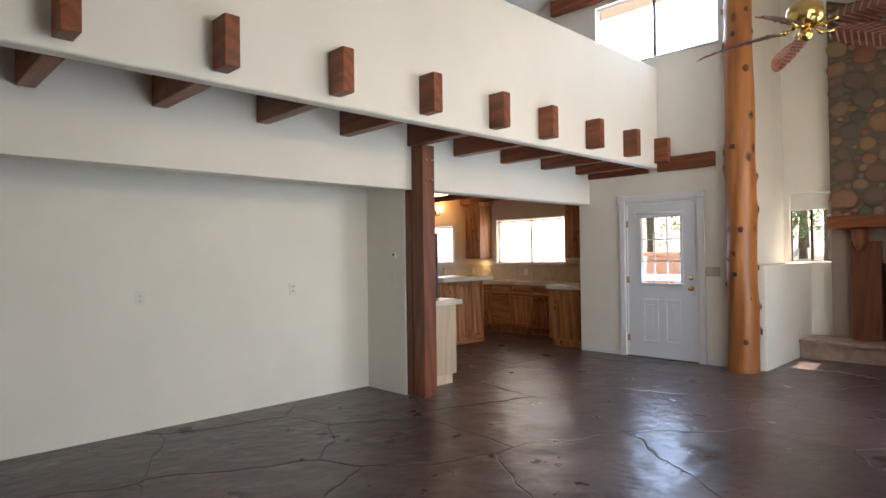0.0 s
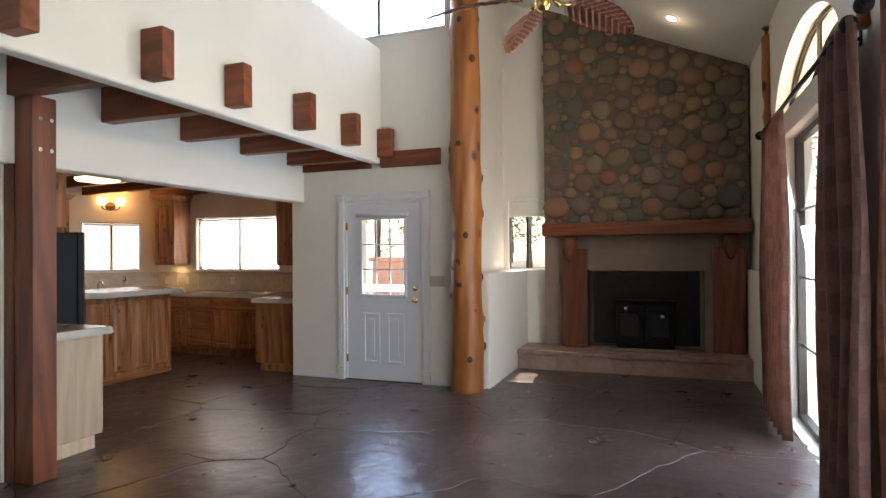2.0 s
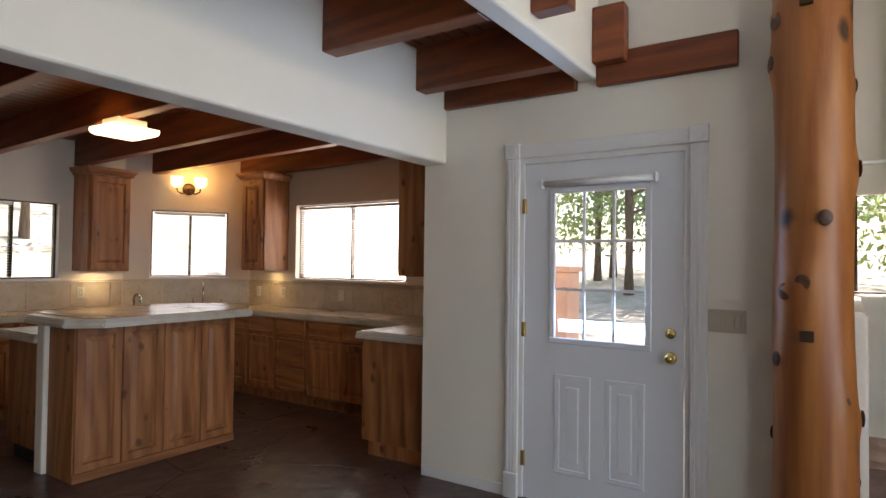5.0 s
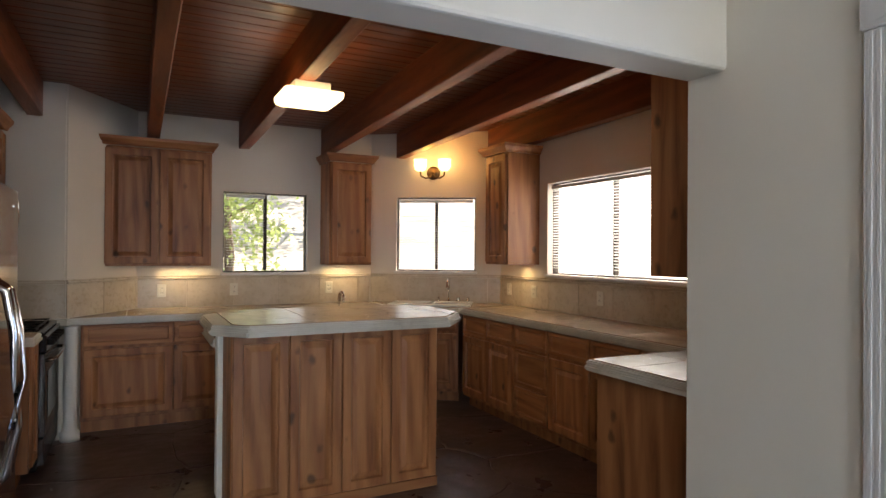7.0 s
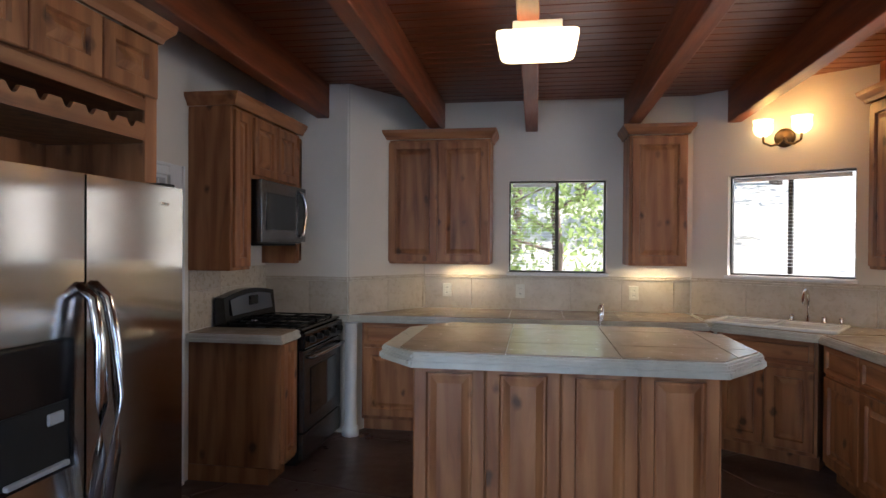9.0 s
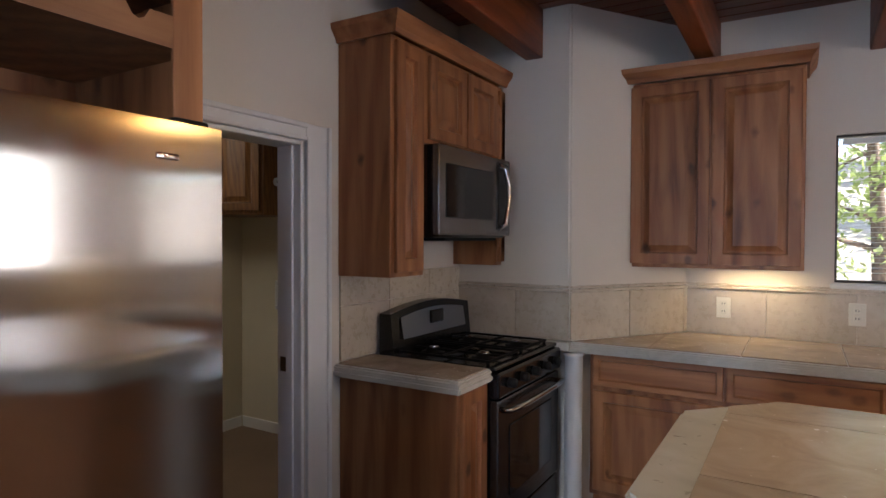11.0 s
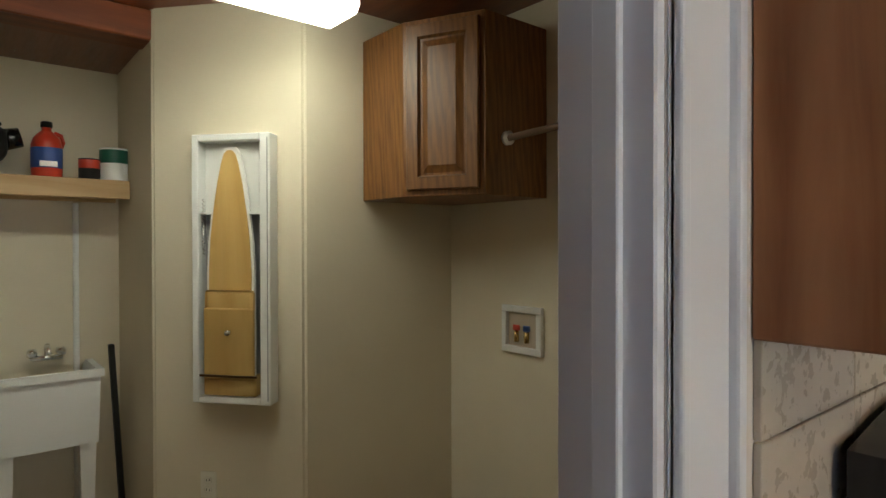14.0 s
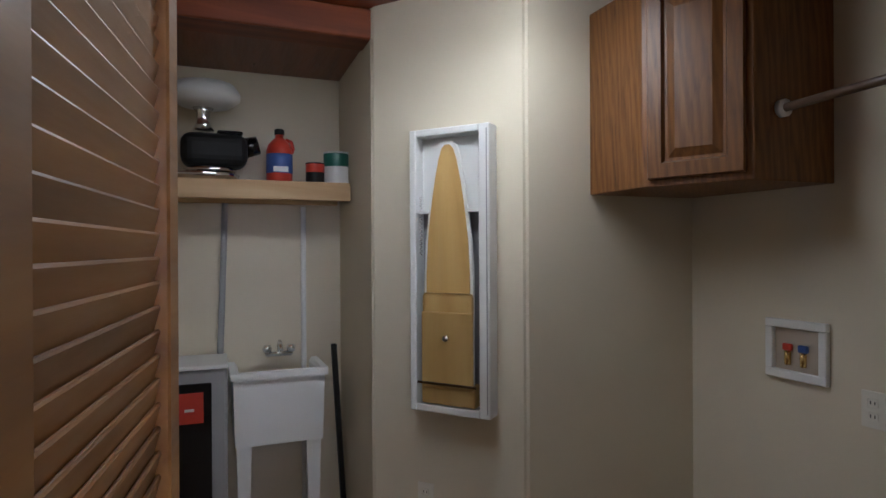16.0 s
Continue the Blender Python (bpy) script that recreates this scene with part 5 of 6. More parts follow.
bg = part("backguard", bm, BLACK, rg, "black backguard with an arched top")
bm = B()
arch2 = [(0.07 + 0.605 * k / N, 1.062 + 0.038 * math.sin(math.pi * (0.1 + 0.8 * k / N))) for k in range(N + 1)]
f = [bm.verts.new((x, 0.526, z)) for x, z in arch2]
fb = [bm.verts.new((x, 0.509, 0.972)) for x, z in arch2]
for k in range(N):
    bm.faces.new((fb[k], fb[k + 1], f[k + 1], f[k]))
bmesh.ops.solidify(bm, geom=bm.faces[:], thickness=0.004)
part("control_fascia", bm, FASCIA, bg, "steel control fascia")
part("clock_display", box(B(), 0.31, 0.43, 0.504, 0.519, 1.02, 1.085, 0.004), DARKGLASS, bg, "dark clock display")

# microwave
mw = thing("microwave", pose(5.585, 8.097, 1.452, 0, 0, 90), "stainless steel over-the-range microwave with a curved handle", "microwave")
part("case", box(B(), 0.002, 0.743, 0.035, 0.355, 0.0, 0.415, 0.004), BLACK, mw)
part("front_door", box(B(), 0.0, 0.745, 0.0, 0.035, 0.012, 0.415, 0.006, 2), DSTEEL, mw, "steel front")
part("door_window", box(B(), 0.06, 0.53, -0.004, 0.002, 0.09, 0.335, 0.004), DARKGLASS, mw, "dark glass")
part("control_strip", box(B(), 0.575, 0.715, -0.003, 0.002, 0.04, 0.395, 0.004), BLACK, mw, "black control strip")
part("handle", tube(B(), [(0.615, 0.0, 0.05), (0.625, -0.03, 0.07), (0.645, -0.036, 0.15), (0.65, -0.039, 0.215), (0.645, -0.036, 0.28), (0.625, -0.03, 0.36), (0.615, 0.0, 0.38)], 0.013, 10), CHROME, mw, "curved bar handle", True)
part("vent_base", box(B(), 0.15, 0.70, 0.06, 0.30, -0.016, 0.0, 0.004), BLACKM, mw)

# white column between range and counter
solid("support_column", lathe(B(), [(0.065, 0.0), (0.065, 0.06), (0.048, 0.075), (0.045, 0.12), (0.045, 0.84), (0.055, 0.853)], (5.945, 8.855, 0)), TRIM, "white painted round column under the counter", "column", "", "", None, True)
solid("counter_filler", box(B(), 5.24, 5.92, 8.846, 8.92, 0.86, 0.908, 0.004), EDGE, "narrow cream stone strip beside the range", "countertop")

# ceiling fixture
cf = thing("ceiling_light", pose(7.325, 7.28, 2.345), "rectangular cloudy acrylic ceiling light, lit", "ceiling light")
bm = B()
rows = []
for o, z in ((0.0, 0.048), (0.0, 0.028), (0.008, 0.010), (0.024, 0.0)):
    hx, hy, rc = 0.18 - o, 0.185 - o, 0.035
    row = []
    for cx, cy, a0 in ((hx - rc, hy - rc, 0), (rc - hx, hy - rc, 90), (rc - hx, rc - hy, 180), (hx - rc, rc - hy, 270)):
        for q in range(5):
            a = radians(a0 + 22.5 * q)
            row.append(bm.verts.new((cx + rc * math.cos(a), cy + rc * math.sin(a), z)))
    rows.append(row)
for a, b in zip(rows, rows[1:]):
    for k in range(20):
        bm.faces.new((a[k], a[(k + 1) % 20], b[(k + 1) % 20], b[k]))
bm.faces.new(rows[-1])
part("diffuser", bm, GLOW, cf, "glowing diffuser")
part("mounting_pan", box(B(), -0.11, 0.11, -0.11, 0.11, 0.049, 0.113, 0.003), WPLAST, cf)

# sconce on the slanting wall
sc = thing("wall_sconce", slant.matrix_world @ pose(0.66, 0, 2.25), "two-light bronze wall sconce with glowing amber shades", "wall light")
part("back_plate", lathe(B(), [(0.05, -0.022), (0.07, -0.012), (0.07, 0.0)], seg=24), BRONZE, sc, "", True).matrix_basis = pose(0, -0.0, 0, -90)
for s in (-1, 1):
    part("arm", tube(B(), [(0, -0.02, 0), (s * 0.025, -0.05, -0.045), (s * 0.075, -0.075, -0.06), (s * 0.12, -0.085, -0.035), (s * 0.125, -0.085, 0.01)], 0.009, 8), BRONZE, sc, "", True)
    cup = part("shade", lathe(B(), [(0.026, 0.0), (0.055, 0.022), (0.068, 0.06), (0.062, 0.095), (0.07, 0.12)], (s * 0.125, -0.085, 0.01), 20), SHADE, sc, "glowing amber glass shade", True)

# laundry doorway casing
dt = thing("laundry_door_trim", pose(5.226, 6.90, 0, 0, 0, 90), "white moulded casing round the laundry doorway", "trim", "", "structure")
OW, OH = 0.74, 1.84
for a, b, z0, z1 in ((-0.09, 0.0, 0, OH + 0.07), (OW, OW + 0.14, 0, OH + 0.07)):
    bm = box(B(), a, b, -0.012, 0.0, z0, z1, 0.003)
    lo_x, hi_x = (a, a + 0.02) if a < 0 else (b - 0.02, b)
    box(bm, lo_x, hi_x, -0.026, -0.002, z0, z1, 0.005, 2)
    e0, e1 = (b - 0.018, b) if a < 0 else (a, a + 0.018)
    box(bm, e0, e1, -0.02, -0.002, z0, z1 - 0.055, 0.004, 2)
    part("casing", bm, TRIM, dt)
bm = box(B(), 0.0, OW, -0.012, 0.0, OH + 0.0, OH + 0.07, 0.003)
box(bm, 0.0, OW, -0.026, -0.002, OH + 0.05, OH + 0.07, 0.005, 2)
box(bm, 0.0, OW, -0.02, -0.002, OH, OH + 0.016, 0.004, 2)
part("casing", bm, TRIM, dt)
bm = B()
for x0, x1, z0, z1 in ((-0.001, 0.018, 0, OH), (OW - 0.018, OW + 0.001, 0, OH), (0.018, OW - 0.018, OH - 0.018, OH + 0.001)):
    box(bm, x0, x1, 0.001, 0.135, z0, z1, 0.003)
part("jamb", bm, TRIM, dt)
bm = B()
box(bm, OW - 0.03, OW - 0.018, 0.04, 0.075, 0, OH - 0.018, 0.002)
part("door_stop", bm, TRIM, dt)
part("strike_plate", box(B(), OW - 0.021, OW - 0.0175, 0.085, 0.115, 0.90, 0.96), BRONZE, dt, "dark strike plate")

# ---- laundry ----
solid("ceiling_laundry", box(B(), 1.80, 5.10, 5.72, 9.15, 2.44, 2.52), BOARDS, "dark board ceiling over the laundry", "ceiling", "", "structure")
wall("wall_laundry_north", LAUNDRY, "y", 9.0, 9.14, 3.27, 5.10, -0.2, 2.8, (), "beige plastered laundry wall")
bm = prism(B(), [(1.85, 7.76), (2.73, 7.74), (3.27, 8.195), (3.27, 9.14), (1.85, 9.14)], -0.2, 2.8, 0.012, 2)
solid("wall_laundry_slant", bm, LAUNDRY, "beige plastered slanting laundry wall", "wall", "", "structure")
wall("wall_laundry_west", LAUNDRY, "x", 1.80, 1.97, 5.72, 7.76, -0.2, 2.8, (), "beige plastered niche wall")
solid("wall_laundry_south", box(B(), 1.97, 5.10, 5.722, 5.80, -0.2, 2.8), LAUNDRY, "beige plastered laundry wall", "wall", "", "structure")
wall("wall_laundry_east", LAUNDRY, "x", 5.08, 5.099, 7.72, 9.0, -0.2, 2.44, (), "beige plastered laundry wall")
wall("wall_laundry_east_low", LAUNDRY, "x", 5.08, 5.099, 5.80, 6.89, -0.2, 2.44, (), "beige plastered laundry wall")
solid("niche_ceiling", box(B(), 1.97, 2.548, 5.80, 7.76, 2.32, 2.438), BOARDS, "low dark board ceiling over the niche", "ceiling", "", "structure")
solid("niche_header", box(B(), 2.55, 2.72, 5.80, 7.83, 2.305, 2.438, 0.006), BEAMY, "dark red header beam over the niche", "beam")
solid("floor_laundry", box(B(), 1.97, 5.08, 5.80, 9.0, -0.02, 0.006), VINYL, "tan vinyl laundry floor", "floor", "", "structure")
lb = thing("laundry_baseboard", pose(0, 0, 0), "cream painted baseboard", "baseboard", "", "structure")
part("board", box(B(), 3.285, 5.08, 8.985, 8.999, 0, 0.085, 0.004), TRIM, lb)
part("board", box(B(), 3.271, 3.285, 8.21, 8.984, 0, 0.085, 0.004), TRIM, lb)
part("board", box(B(), 0.0, 0.70, -0.014, -0.001, 0, 0.085, 0.004), TRIM, lb).matrix_basis = pose(2.735, 7.745, 0, 0, 0, 40.1)

# built-in ironing board
ib = thing("ironing_board_cabinet", pose(2.910, 7.893, 0.744, 0, 0, 40.1), "white wall cabinet holding a fold-down ironing board, open", "ironing board")
IW, IH = 0.352, 1.124
bm = B()
for x0, x1, z0, z1 in ((0, 0.03, 0, IH), (IW - 0.045, IW, 0, IH), (0.03, IW - 0.045, 0, 0.03), (0.03, IW - 0.045, IH - 0.03, IH)):
    box(bm, x0, x1, -0.075, 0.0, z0, z1, 0.004)
part("case", bm, WPLAST, ib)
# shallow back in grey: the colour stands for shade inside the recess
part("back_panel", box(B(), 0.03, IW - 0.045, -0.012, -0.001, 0.03, IH - 0.03), GREYP, ib, "back panel coloured grey to stand for shade")
part("upper_back", box(B(), 0.031, IW - 0.046, -0.018, -0.0125, 0.80, IH - 0.031), WPLAST, ib, "white upper back")
for x0, x1 in ((0.031, 0.085), (IW - 0.10, IW - 0.046)):
    part("ledge", box(B(), x0, x1, -0.07, -0.019, 0.79, 0.80), WPLAST, ib)
part("hinge_strip", box(B(), IW - 0.012, IW - 0.008, -0.078, -0.0745, 0.02, IH - 0.02), GREYP, ib)


def board_shape(grow, y0, y1):
    cx = 0.172
    prof = [(0.095, 0.10), (0.095, 0.55), (0.088, 0.68), (0.074, 0.80), (0.055, 0.92), (0.038, 1.00), (0.025, 1.04), (0.010, 1.055)]
    right = [(cx + w + grow, z + (grow if z > 0.9 else 0)) for w, z in prof]
    left = [(cx - w - grow, z + (grow if z > 0.9 else 0)) for w, z in prof][::-1]
    bm = B()
    a = [bm.verts.new((x, y0, z)) for x, z in right + left]
    b = [bm.verts.new((x, y1, z)) for x, z in right + left]
    bm.faces.new(a), bm.faces.new(b[::-1])
    n = len(a)
    for k in range(n):
        bm.faces.new((a[k], b[k], b[(k + 1) % n], a[(k + 1) % n]))
    return bm


part("board_cover", board_shape(0.012, -0.066, -0.052), WPLAST, ib, "white padded cover edge")
part("board", board_shape(0.0, -0.072, -0.060), PLYX, ib, "golden plywood underside")
part("support_leg", box(B(), 0.06, 0.285, -0.088, -0.072, 0.10, 0.40, 0.006, 2), PLYX, ib, "golden wooden support panel")
part("support_leg", box(B(), 0.065, 0.28, -0.080, -0.068, 0.38, 0.475, 0.015, 2), PLYX, ib, "rounded support panel")
part("foot_panel", box(B(), 0.055, 0.29, -0.078, -0.02, 0.035, 0.12, 0.004), PLYX, ib)
part("cross_bar", box(B(), 0.045, 0.30, -0.094, -0.088, 0.115, 0.124), BRONZE, ib, "thin dark metal bar")
part("catch_knob", cyl(B(), (0.175, -0.088, 0.30), (0.175, -0.104, 0.30), 0.012, seg=12), CHROME, ib, "", True)
part("spring", tube(B(), [(0.045 + 0.006 * math.sin(k * 1.6), -0.06 + 0.006 * math.cos(k * 1.6), 0.62 + 0.004 * k) for k in range(60)], 0.0018, 5), CHROME, ib, "steel coil spring", True)
plate(pose(2.93, 7.912, 0.37, 0, 0, 40.1), "ivory wall outlet low on the beige wall")
plate(pose(4.02, 9.0, 0.885), "ivory wall outlet beside the washer box")

wb = thing("washer_outlet_box", pose(3.645, 9.0, 0.925), "white recessed washer supply box with valves", "outlet box")
bm = B()
for x0, x1, z0, z1 in ((0, 0.235, 0, 0.03), (0, 0.235, 0.18, 0.21), (0, 0.03, 0.03, 0.18), (0.205, 0.235, 0.03, 0.18)):
    box(bm, x0, x1, -0.022, 0.0, z0, z1, 0.003)
part("flange", bm, WPLAST, wb)
# thin panel, its almond tone painted in place of the box's inner shade
part("recess", box(B(), 0.03, 0.205, -0.004, -0.001, 0.03, 0.18), ALMOND, wb, "recess coloured almond to stand for shade")
for x, mt in ((0.085, RED), (0.145, BLUE)):
    part("valve", box(B(), x - 0.018, x + 0.018, -0.02, -0.004, 0.10, 0.125, 0.004), mt, wb, "coloured valve handle")
    part("valve_body", cyl(B(), (x, -0.012, 0.05), (x, -0.012, 0.10), 0.011, seg=10), BRASS, wb, "", True)

# corner cabinet
cc = thing("corner_cabinet", pose(3.275, 8.995, 1.60), "golden oak corner wall cabinet with a raised-panel door", "cabinet")
part("body", prism(B(), [(0, -0.515), (0.305, -0.515), (0.625, -0.355), (0.625, 0), (0, 0)], 0, 0.71, 0.003), OAK, cc)
fa = math.degrees(math.atan2(0.16, 0.32))
part("cabinet_door", panel(B(), 0.025, 0.335, 0.025, 0.685, -0.001, 0.02, 0.05), OAK, cc).matrix_basis = pose(0.305, -0.515, 0, 0, 0, fa)
c2 = cabinet("wall_cabinet", pose(4.52, 8.64, 1.65), 0.555, 0.358, 0.715, doors(0.555, 0.02, 0.70, 1), "golden oak wall cabinet holding the hanging rod", 0, 0, OAK, OAK)
rd = thing("hanging_rod", pose(3.90, 8.75, 1.825), "brown wooden hanging rod with a white socket", "closet rod")
part("bar", cyl(B(), (0.002, 0, 0), (0.618, 0, 0.02), 0.014, seg=12), RODW, rd, "", True)
part("socket", cyl(B(), (0.001, 0, 0), (0.02, 0, 0), 0.028, seg=14), WPLAST, rd, "white end socket", True)

# tube light
tl = thing("tube_light", pose(3.60, 7.62, 2.24), "long ceiling tube light with a ribbed glowing cover", "ceiling light")
bm = B()
prof = [(-0.12, 0.074), (-0.12, 0.026), (-0.098, 0.0), (0.098, 0.0), (0.12, 0.026), (0.12, 0.074)]
a = [bm.verts.new((x, -0.57, z)) for x, z in prof]
b = [bm.verts.new((x, 0.57, z)) for x, z in prof]
bm.faces.new(a[::-1]), bm.faces.new(b)
for k in range(5):
    bm.faces.new((a[k], a[k + 1], b[k + 1], b[k]))
part("cover", bm, TUBE, tl, "glowing ribbed cover")
part("pan", box(B(), -0.14, 0.14, -0.58, 0.58, 0.075, 0.199, 0.003), BLACKM, tl, "dark metal pan")

# shelf and what stands on it
sf = thing("niche_shelf", pose(2.32, 6.90, 1.63), "rough pine plank shelf across the niche", "shelf")
part("front_plank", box(B(), -0.04, 0.0, -1.0, 0.84, 0.0, 0.09, 0.003), PINE, sf)
part("shelf_board", box(B(), -0.345, -0.041, -1.0, 0.84, 0.06, 0.09, 0.002), PINE, sf)
part("cleat", box(B(), -0.345, -0.32, -1.0, 0.84, 0.0, 0.058, 0.002), PINE, sf)
ZS = 1.721


def jug(x, y):
    j = thing("detergent_jug", pose(x, y, ZS, 0, 0, 90), "red plastic jug with a blue and white label", "bottle")
    bm = lathe(B(), [(0.058, 0.0), (0.063, 0.012), (0.063, 0.155), (0.055, 0.185), (0.03, 0.215), (0.02, 0.222), (0.02, 0.238)], seg=24)
    part("body", bm, RED, j, "", True)
    part("cap", lathe(B(), [(0.024, 0.238), (0.024, 0.262), (0.018, 0.266)], seg=18), BLACKM, j, "dark cap", True)
    part("handle", tube(B(), [(0.03, 0, 0.215), (0.058, 0, 0.205), (0.066, 0, 0.17), (0.058, 0, 0.15)], 0.010, 8), RED, j, "", True)
    part("label", lathe(B(), [(0.0635, 0.045), (0.0645, 0.046), (0.0645, 0.139), (0.0635, 0.14)], seg=24), BLUE, j, "blue label", True)
    part("label_bars", box(B(), -0.035, 0.035, -0.0665, -0.05, 0.05, 0.075), WPLAST, j, "pale print bar")


def can(x, y, r, h, a, b, label):
    c = thing("can", pose(x, y, ZS), label, "can")
    part("body", lathe(B(), [(r, 0.0), (r, 0.004), (r * 0.97, 0.008), (r * 0.97, h - 0.008), (r, h - 0.004), (r, h)], seg=24), a, c, "", True)
    part("label", lathe(B(), [(r * 0.975, h * 0.55), (r * 0.985, h * 0.56), (r * 0.985, h * 0.94), (r * 0.975, h * 0.95)], seg=24), b, c, "coloured label band", True)
    part("lid", lathe(B(), [(r * 0.92, h - 0.006), (r * 0.93, h + 0.002), (r * 0.7, h + 0.002)], seg=20), GREYP, c, "", True)


jug(2.20, 7.41)
can(2.20, 7.585, 0.048, 0.105, BLACKM, RED, "small black and red paint can")
can(2.19, 7.695, 0.066, 0.165, WPLAST, GREEN, "white and green paint can")
solid("metal_tray", lathe(B(), [(0.005, 0.004), (0.15, 0.002), (0.165, 0.03), (0.16, 0.032), (0.147, 0.010), (0.005, 0.010)], (2.16, 7.06, ZS), 28), CHROME, "round silver metal tray on the pine shelf", "tray", "", "", None, True)
bk = thing("kitchen_mixer", pose(2.18, 7.12, ZS + 0.034), "black countertop mixer with a white domed head and chrome base", "mixer")
part("body", box(B(), -0.09, 0.09, -0.16, 0.14, 0.03, 0.19, 0.05, 4), BLACKM, bk)
part("motor", cyl(B(), (0, 0.12, 0.13), (0, 0.19, 0.15), 0.05, 0.045, 18), BLACK, bk, "", True)
part("top_grip", box(B(), -0.03, 0.03, 0.0, 0.12, 0.19, 0.21, 0.01, 2), BLACK, bk)
part("base_plate", lathe(B(), [(0.11, 0.0), (0.12, 0.008), (0.12, 0.02), (0.10, 0.031)], (0, -0.03, 0), 24), CHROME, bk, "silver base", True)
part("stem", lathe(B(), [(0.05, 0.205), (0.034, 0.24), (0.03, 0.29), (0.05, 0.315)], (0, -0.06, 0), 20), CHROME, bk, "chrome stem", True)
part("head", lathe(B(), [(0.05, 0.312), (0.12, 0.325), (0.158, 0.355), (0.16, 0.385), (0.13, 0.425), (0.05, 0.44)], (0, -0.05, 0), 28), WPLAST, bk, "domed white head", True)

# laundry tub
tb = thing("laundry_tub", pose(2.00, 7.40, 0), "white plastic laundry tub on four legs", "sink")
bm = B()
rows = []
for (hx, hy), z in (((0.262, 0.207), 0.45), ((0.275, 0.215), 0.77), ((0.30, 0.228), 0.775), ((0.30, 0.228), 0.81), ((0.268, 0.198), 0.81), ((0.255, 0.185), 0.79), ((0.235, 0.175), 0.50)):
    rows.append([bm.verts.new((0.0 + x, y, z)) for x, y in ((-hx + 0.02, -hy), (hx, -hy), (hx, hy), (-hx + 0.02, hy))])
for a, b in zip(rows, rows[1:]):
    for k in range(4):
        bm.faces.new((a[k], a[(k + 1) % 4], b[(k + 1) % 4], b[k]))
bm.faces.new(rows[0][::-1])
bm.faces.new(rows[-1])
part("basin", bm, WPLAST, tb)
for x, y_ in ((0.21, -0.165), (0.21, 0.165), (-0.19, -0.165), (-0.19, 0.165)):
    bm = B()
    prism(bm, [(x - 0.03, y_ - 0.035), (x + 0.03, y_ - 0.035), (x + 0.03, y_ + 0.035), (x - 0.03, y_ + 0.035)], 0.0, 0.449)
    for v in bm.verts:
        if v.co.z < 0.01:
            v.co.y = y_ + (v.co.y - y_) * 0.65
    part("leg", bm, WPLAST, tb)
tf = thing("tub_faucet", pose(1.985, 7.42, 0.85, 0, 0, 90), "chrome two-handle laundry faucet on the wall", "faucet")
part("bridge", cyl(B(), (-0.06, -0.06, 0.0), (0.06, -0.06, 0.0), 0.014, seg=12), CHROME, tf, "", True)
part("spout", tube(B(), [(0, -0.06, 0.0), (0, -0.065, 0.05), (0, -0.09, 0.065), (0, -0.15, 0.035)], 0.011, 10), CHROME, tf, "", True)
for x in (-0.06, 0.06):
    part("handle", lathe(B(), [(0.02, 0.0), (0.024, 0.02), (0.018, 0.035)], (x, -0.06, 0.01), 14), CHROME, tf, "", True)
    part("supply", cyl(B(), (x, -0.06, 0.0), (x, 0.014, 0.0), 0.010, seg=10), CHROME, tf, "", True)
solid("water_pipe", tube(B(), [(1.99, 7.555, 0.0), (1.99, 7.555, 1.62)], 0.014, 10), WPLAST, "white plastic water pipe up the niche wall", "pipe", "", "", None, True)
solid("drain_hose", tube(B(), [(2.0, 7.12, 0.45), (1.99, 7.135, 0.9), (1.99, 7.15, 1.3), (1.99, 7.16, 1.63)], 0.016, 10), GREYP, "grey hose hanging down the niche wall", "hose", "", "", None, True)
bm = B()
box(bm, -0.02, 0.02, -0.012, 0.012, 0.0, 0.92, 0.004)
solid("leaning_board", bm, BLACKM, "dark narrow board leaning in the niche corner", "board", "", "", pose(2.34, 7.70, 0.004, 2.5, -4, 0))
ch = thing("utility_cabinet", pose(1.99, 6.72, 0), "grey metal utility cabinet with a black front and red sticker", "utility cabinet")
part("case", box(B(), 0.0, 0.30, -0.22, 0.44, 0.0, 0.84, 0.015, 2), GREYP, ch)
part("front_panel", box(B(), 0.301, 0.312, -0.20, 0.37, 0.03, 0.78, 0.004), BLACK, ch)
part("top_cover", box(B(), -0.005, 0.32, -0.225, 0.445, 0.842, 0.862, 0.006, 2), WPLAST, ch)
sk_ = part("sticker", box(B(), 0.313, 0.316, 0.215, 0.335, 0.60, 0.74), RED, ch, "red sticker")
part("sticker_print", box(B(), 0.3165, 0.318, 0.255, 0.295, 0.655, 0.668), WPLAST, sk_)

# louvred door standing open into the laundry
ld = thing("louvred_door", pose(5.075, 6.945, 0, 0, 0, 172.8), "brown louvred wooden door standing open", "door")
LW, LH = 0.64, 1.82
for x0, x1 in ((0.0, 0.205), (LW - 0.055, LW)):
    part("stile", box(B(), x0, x1, -0.017, 0.017, 0.01, LH, 0.003), LOUV, ld)
for z0, z1 in ((0.01, 0.14), (LH - 0.08, LH)):
    part("rail", box(B(), 0.206, LW - 0.056, -0.016, 0.016, z0, z1, 0.003), LOUV, ld)
first = None
n = 0
z = 0.165
while z < LH - 0.10:
    if first is None:
        first = part("slat", box(B(), 0.204, LW - 0.054, -0.0165, 0.0165, -0.003, 0.003, 0.002), LOUV, ld)
        ob = first
    else:
        ob = new("slat", first.data)
        ob.parent = ld
    ob.matrix_basis = pose(0, 0, z, -75)
    z += 0.028
part("knob", ball(B(), (LW - 0.035, -0.035, 0.92), 0.014), CHROME, ld, "small pale knob", True)

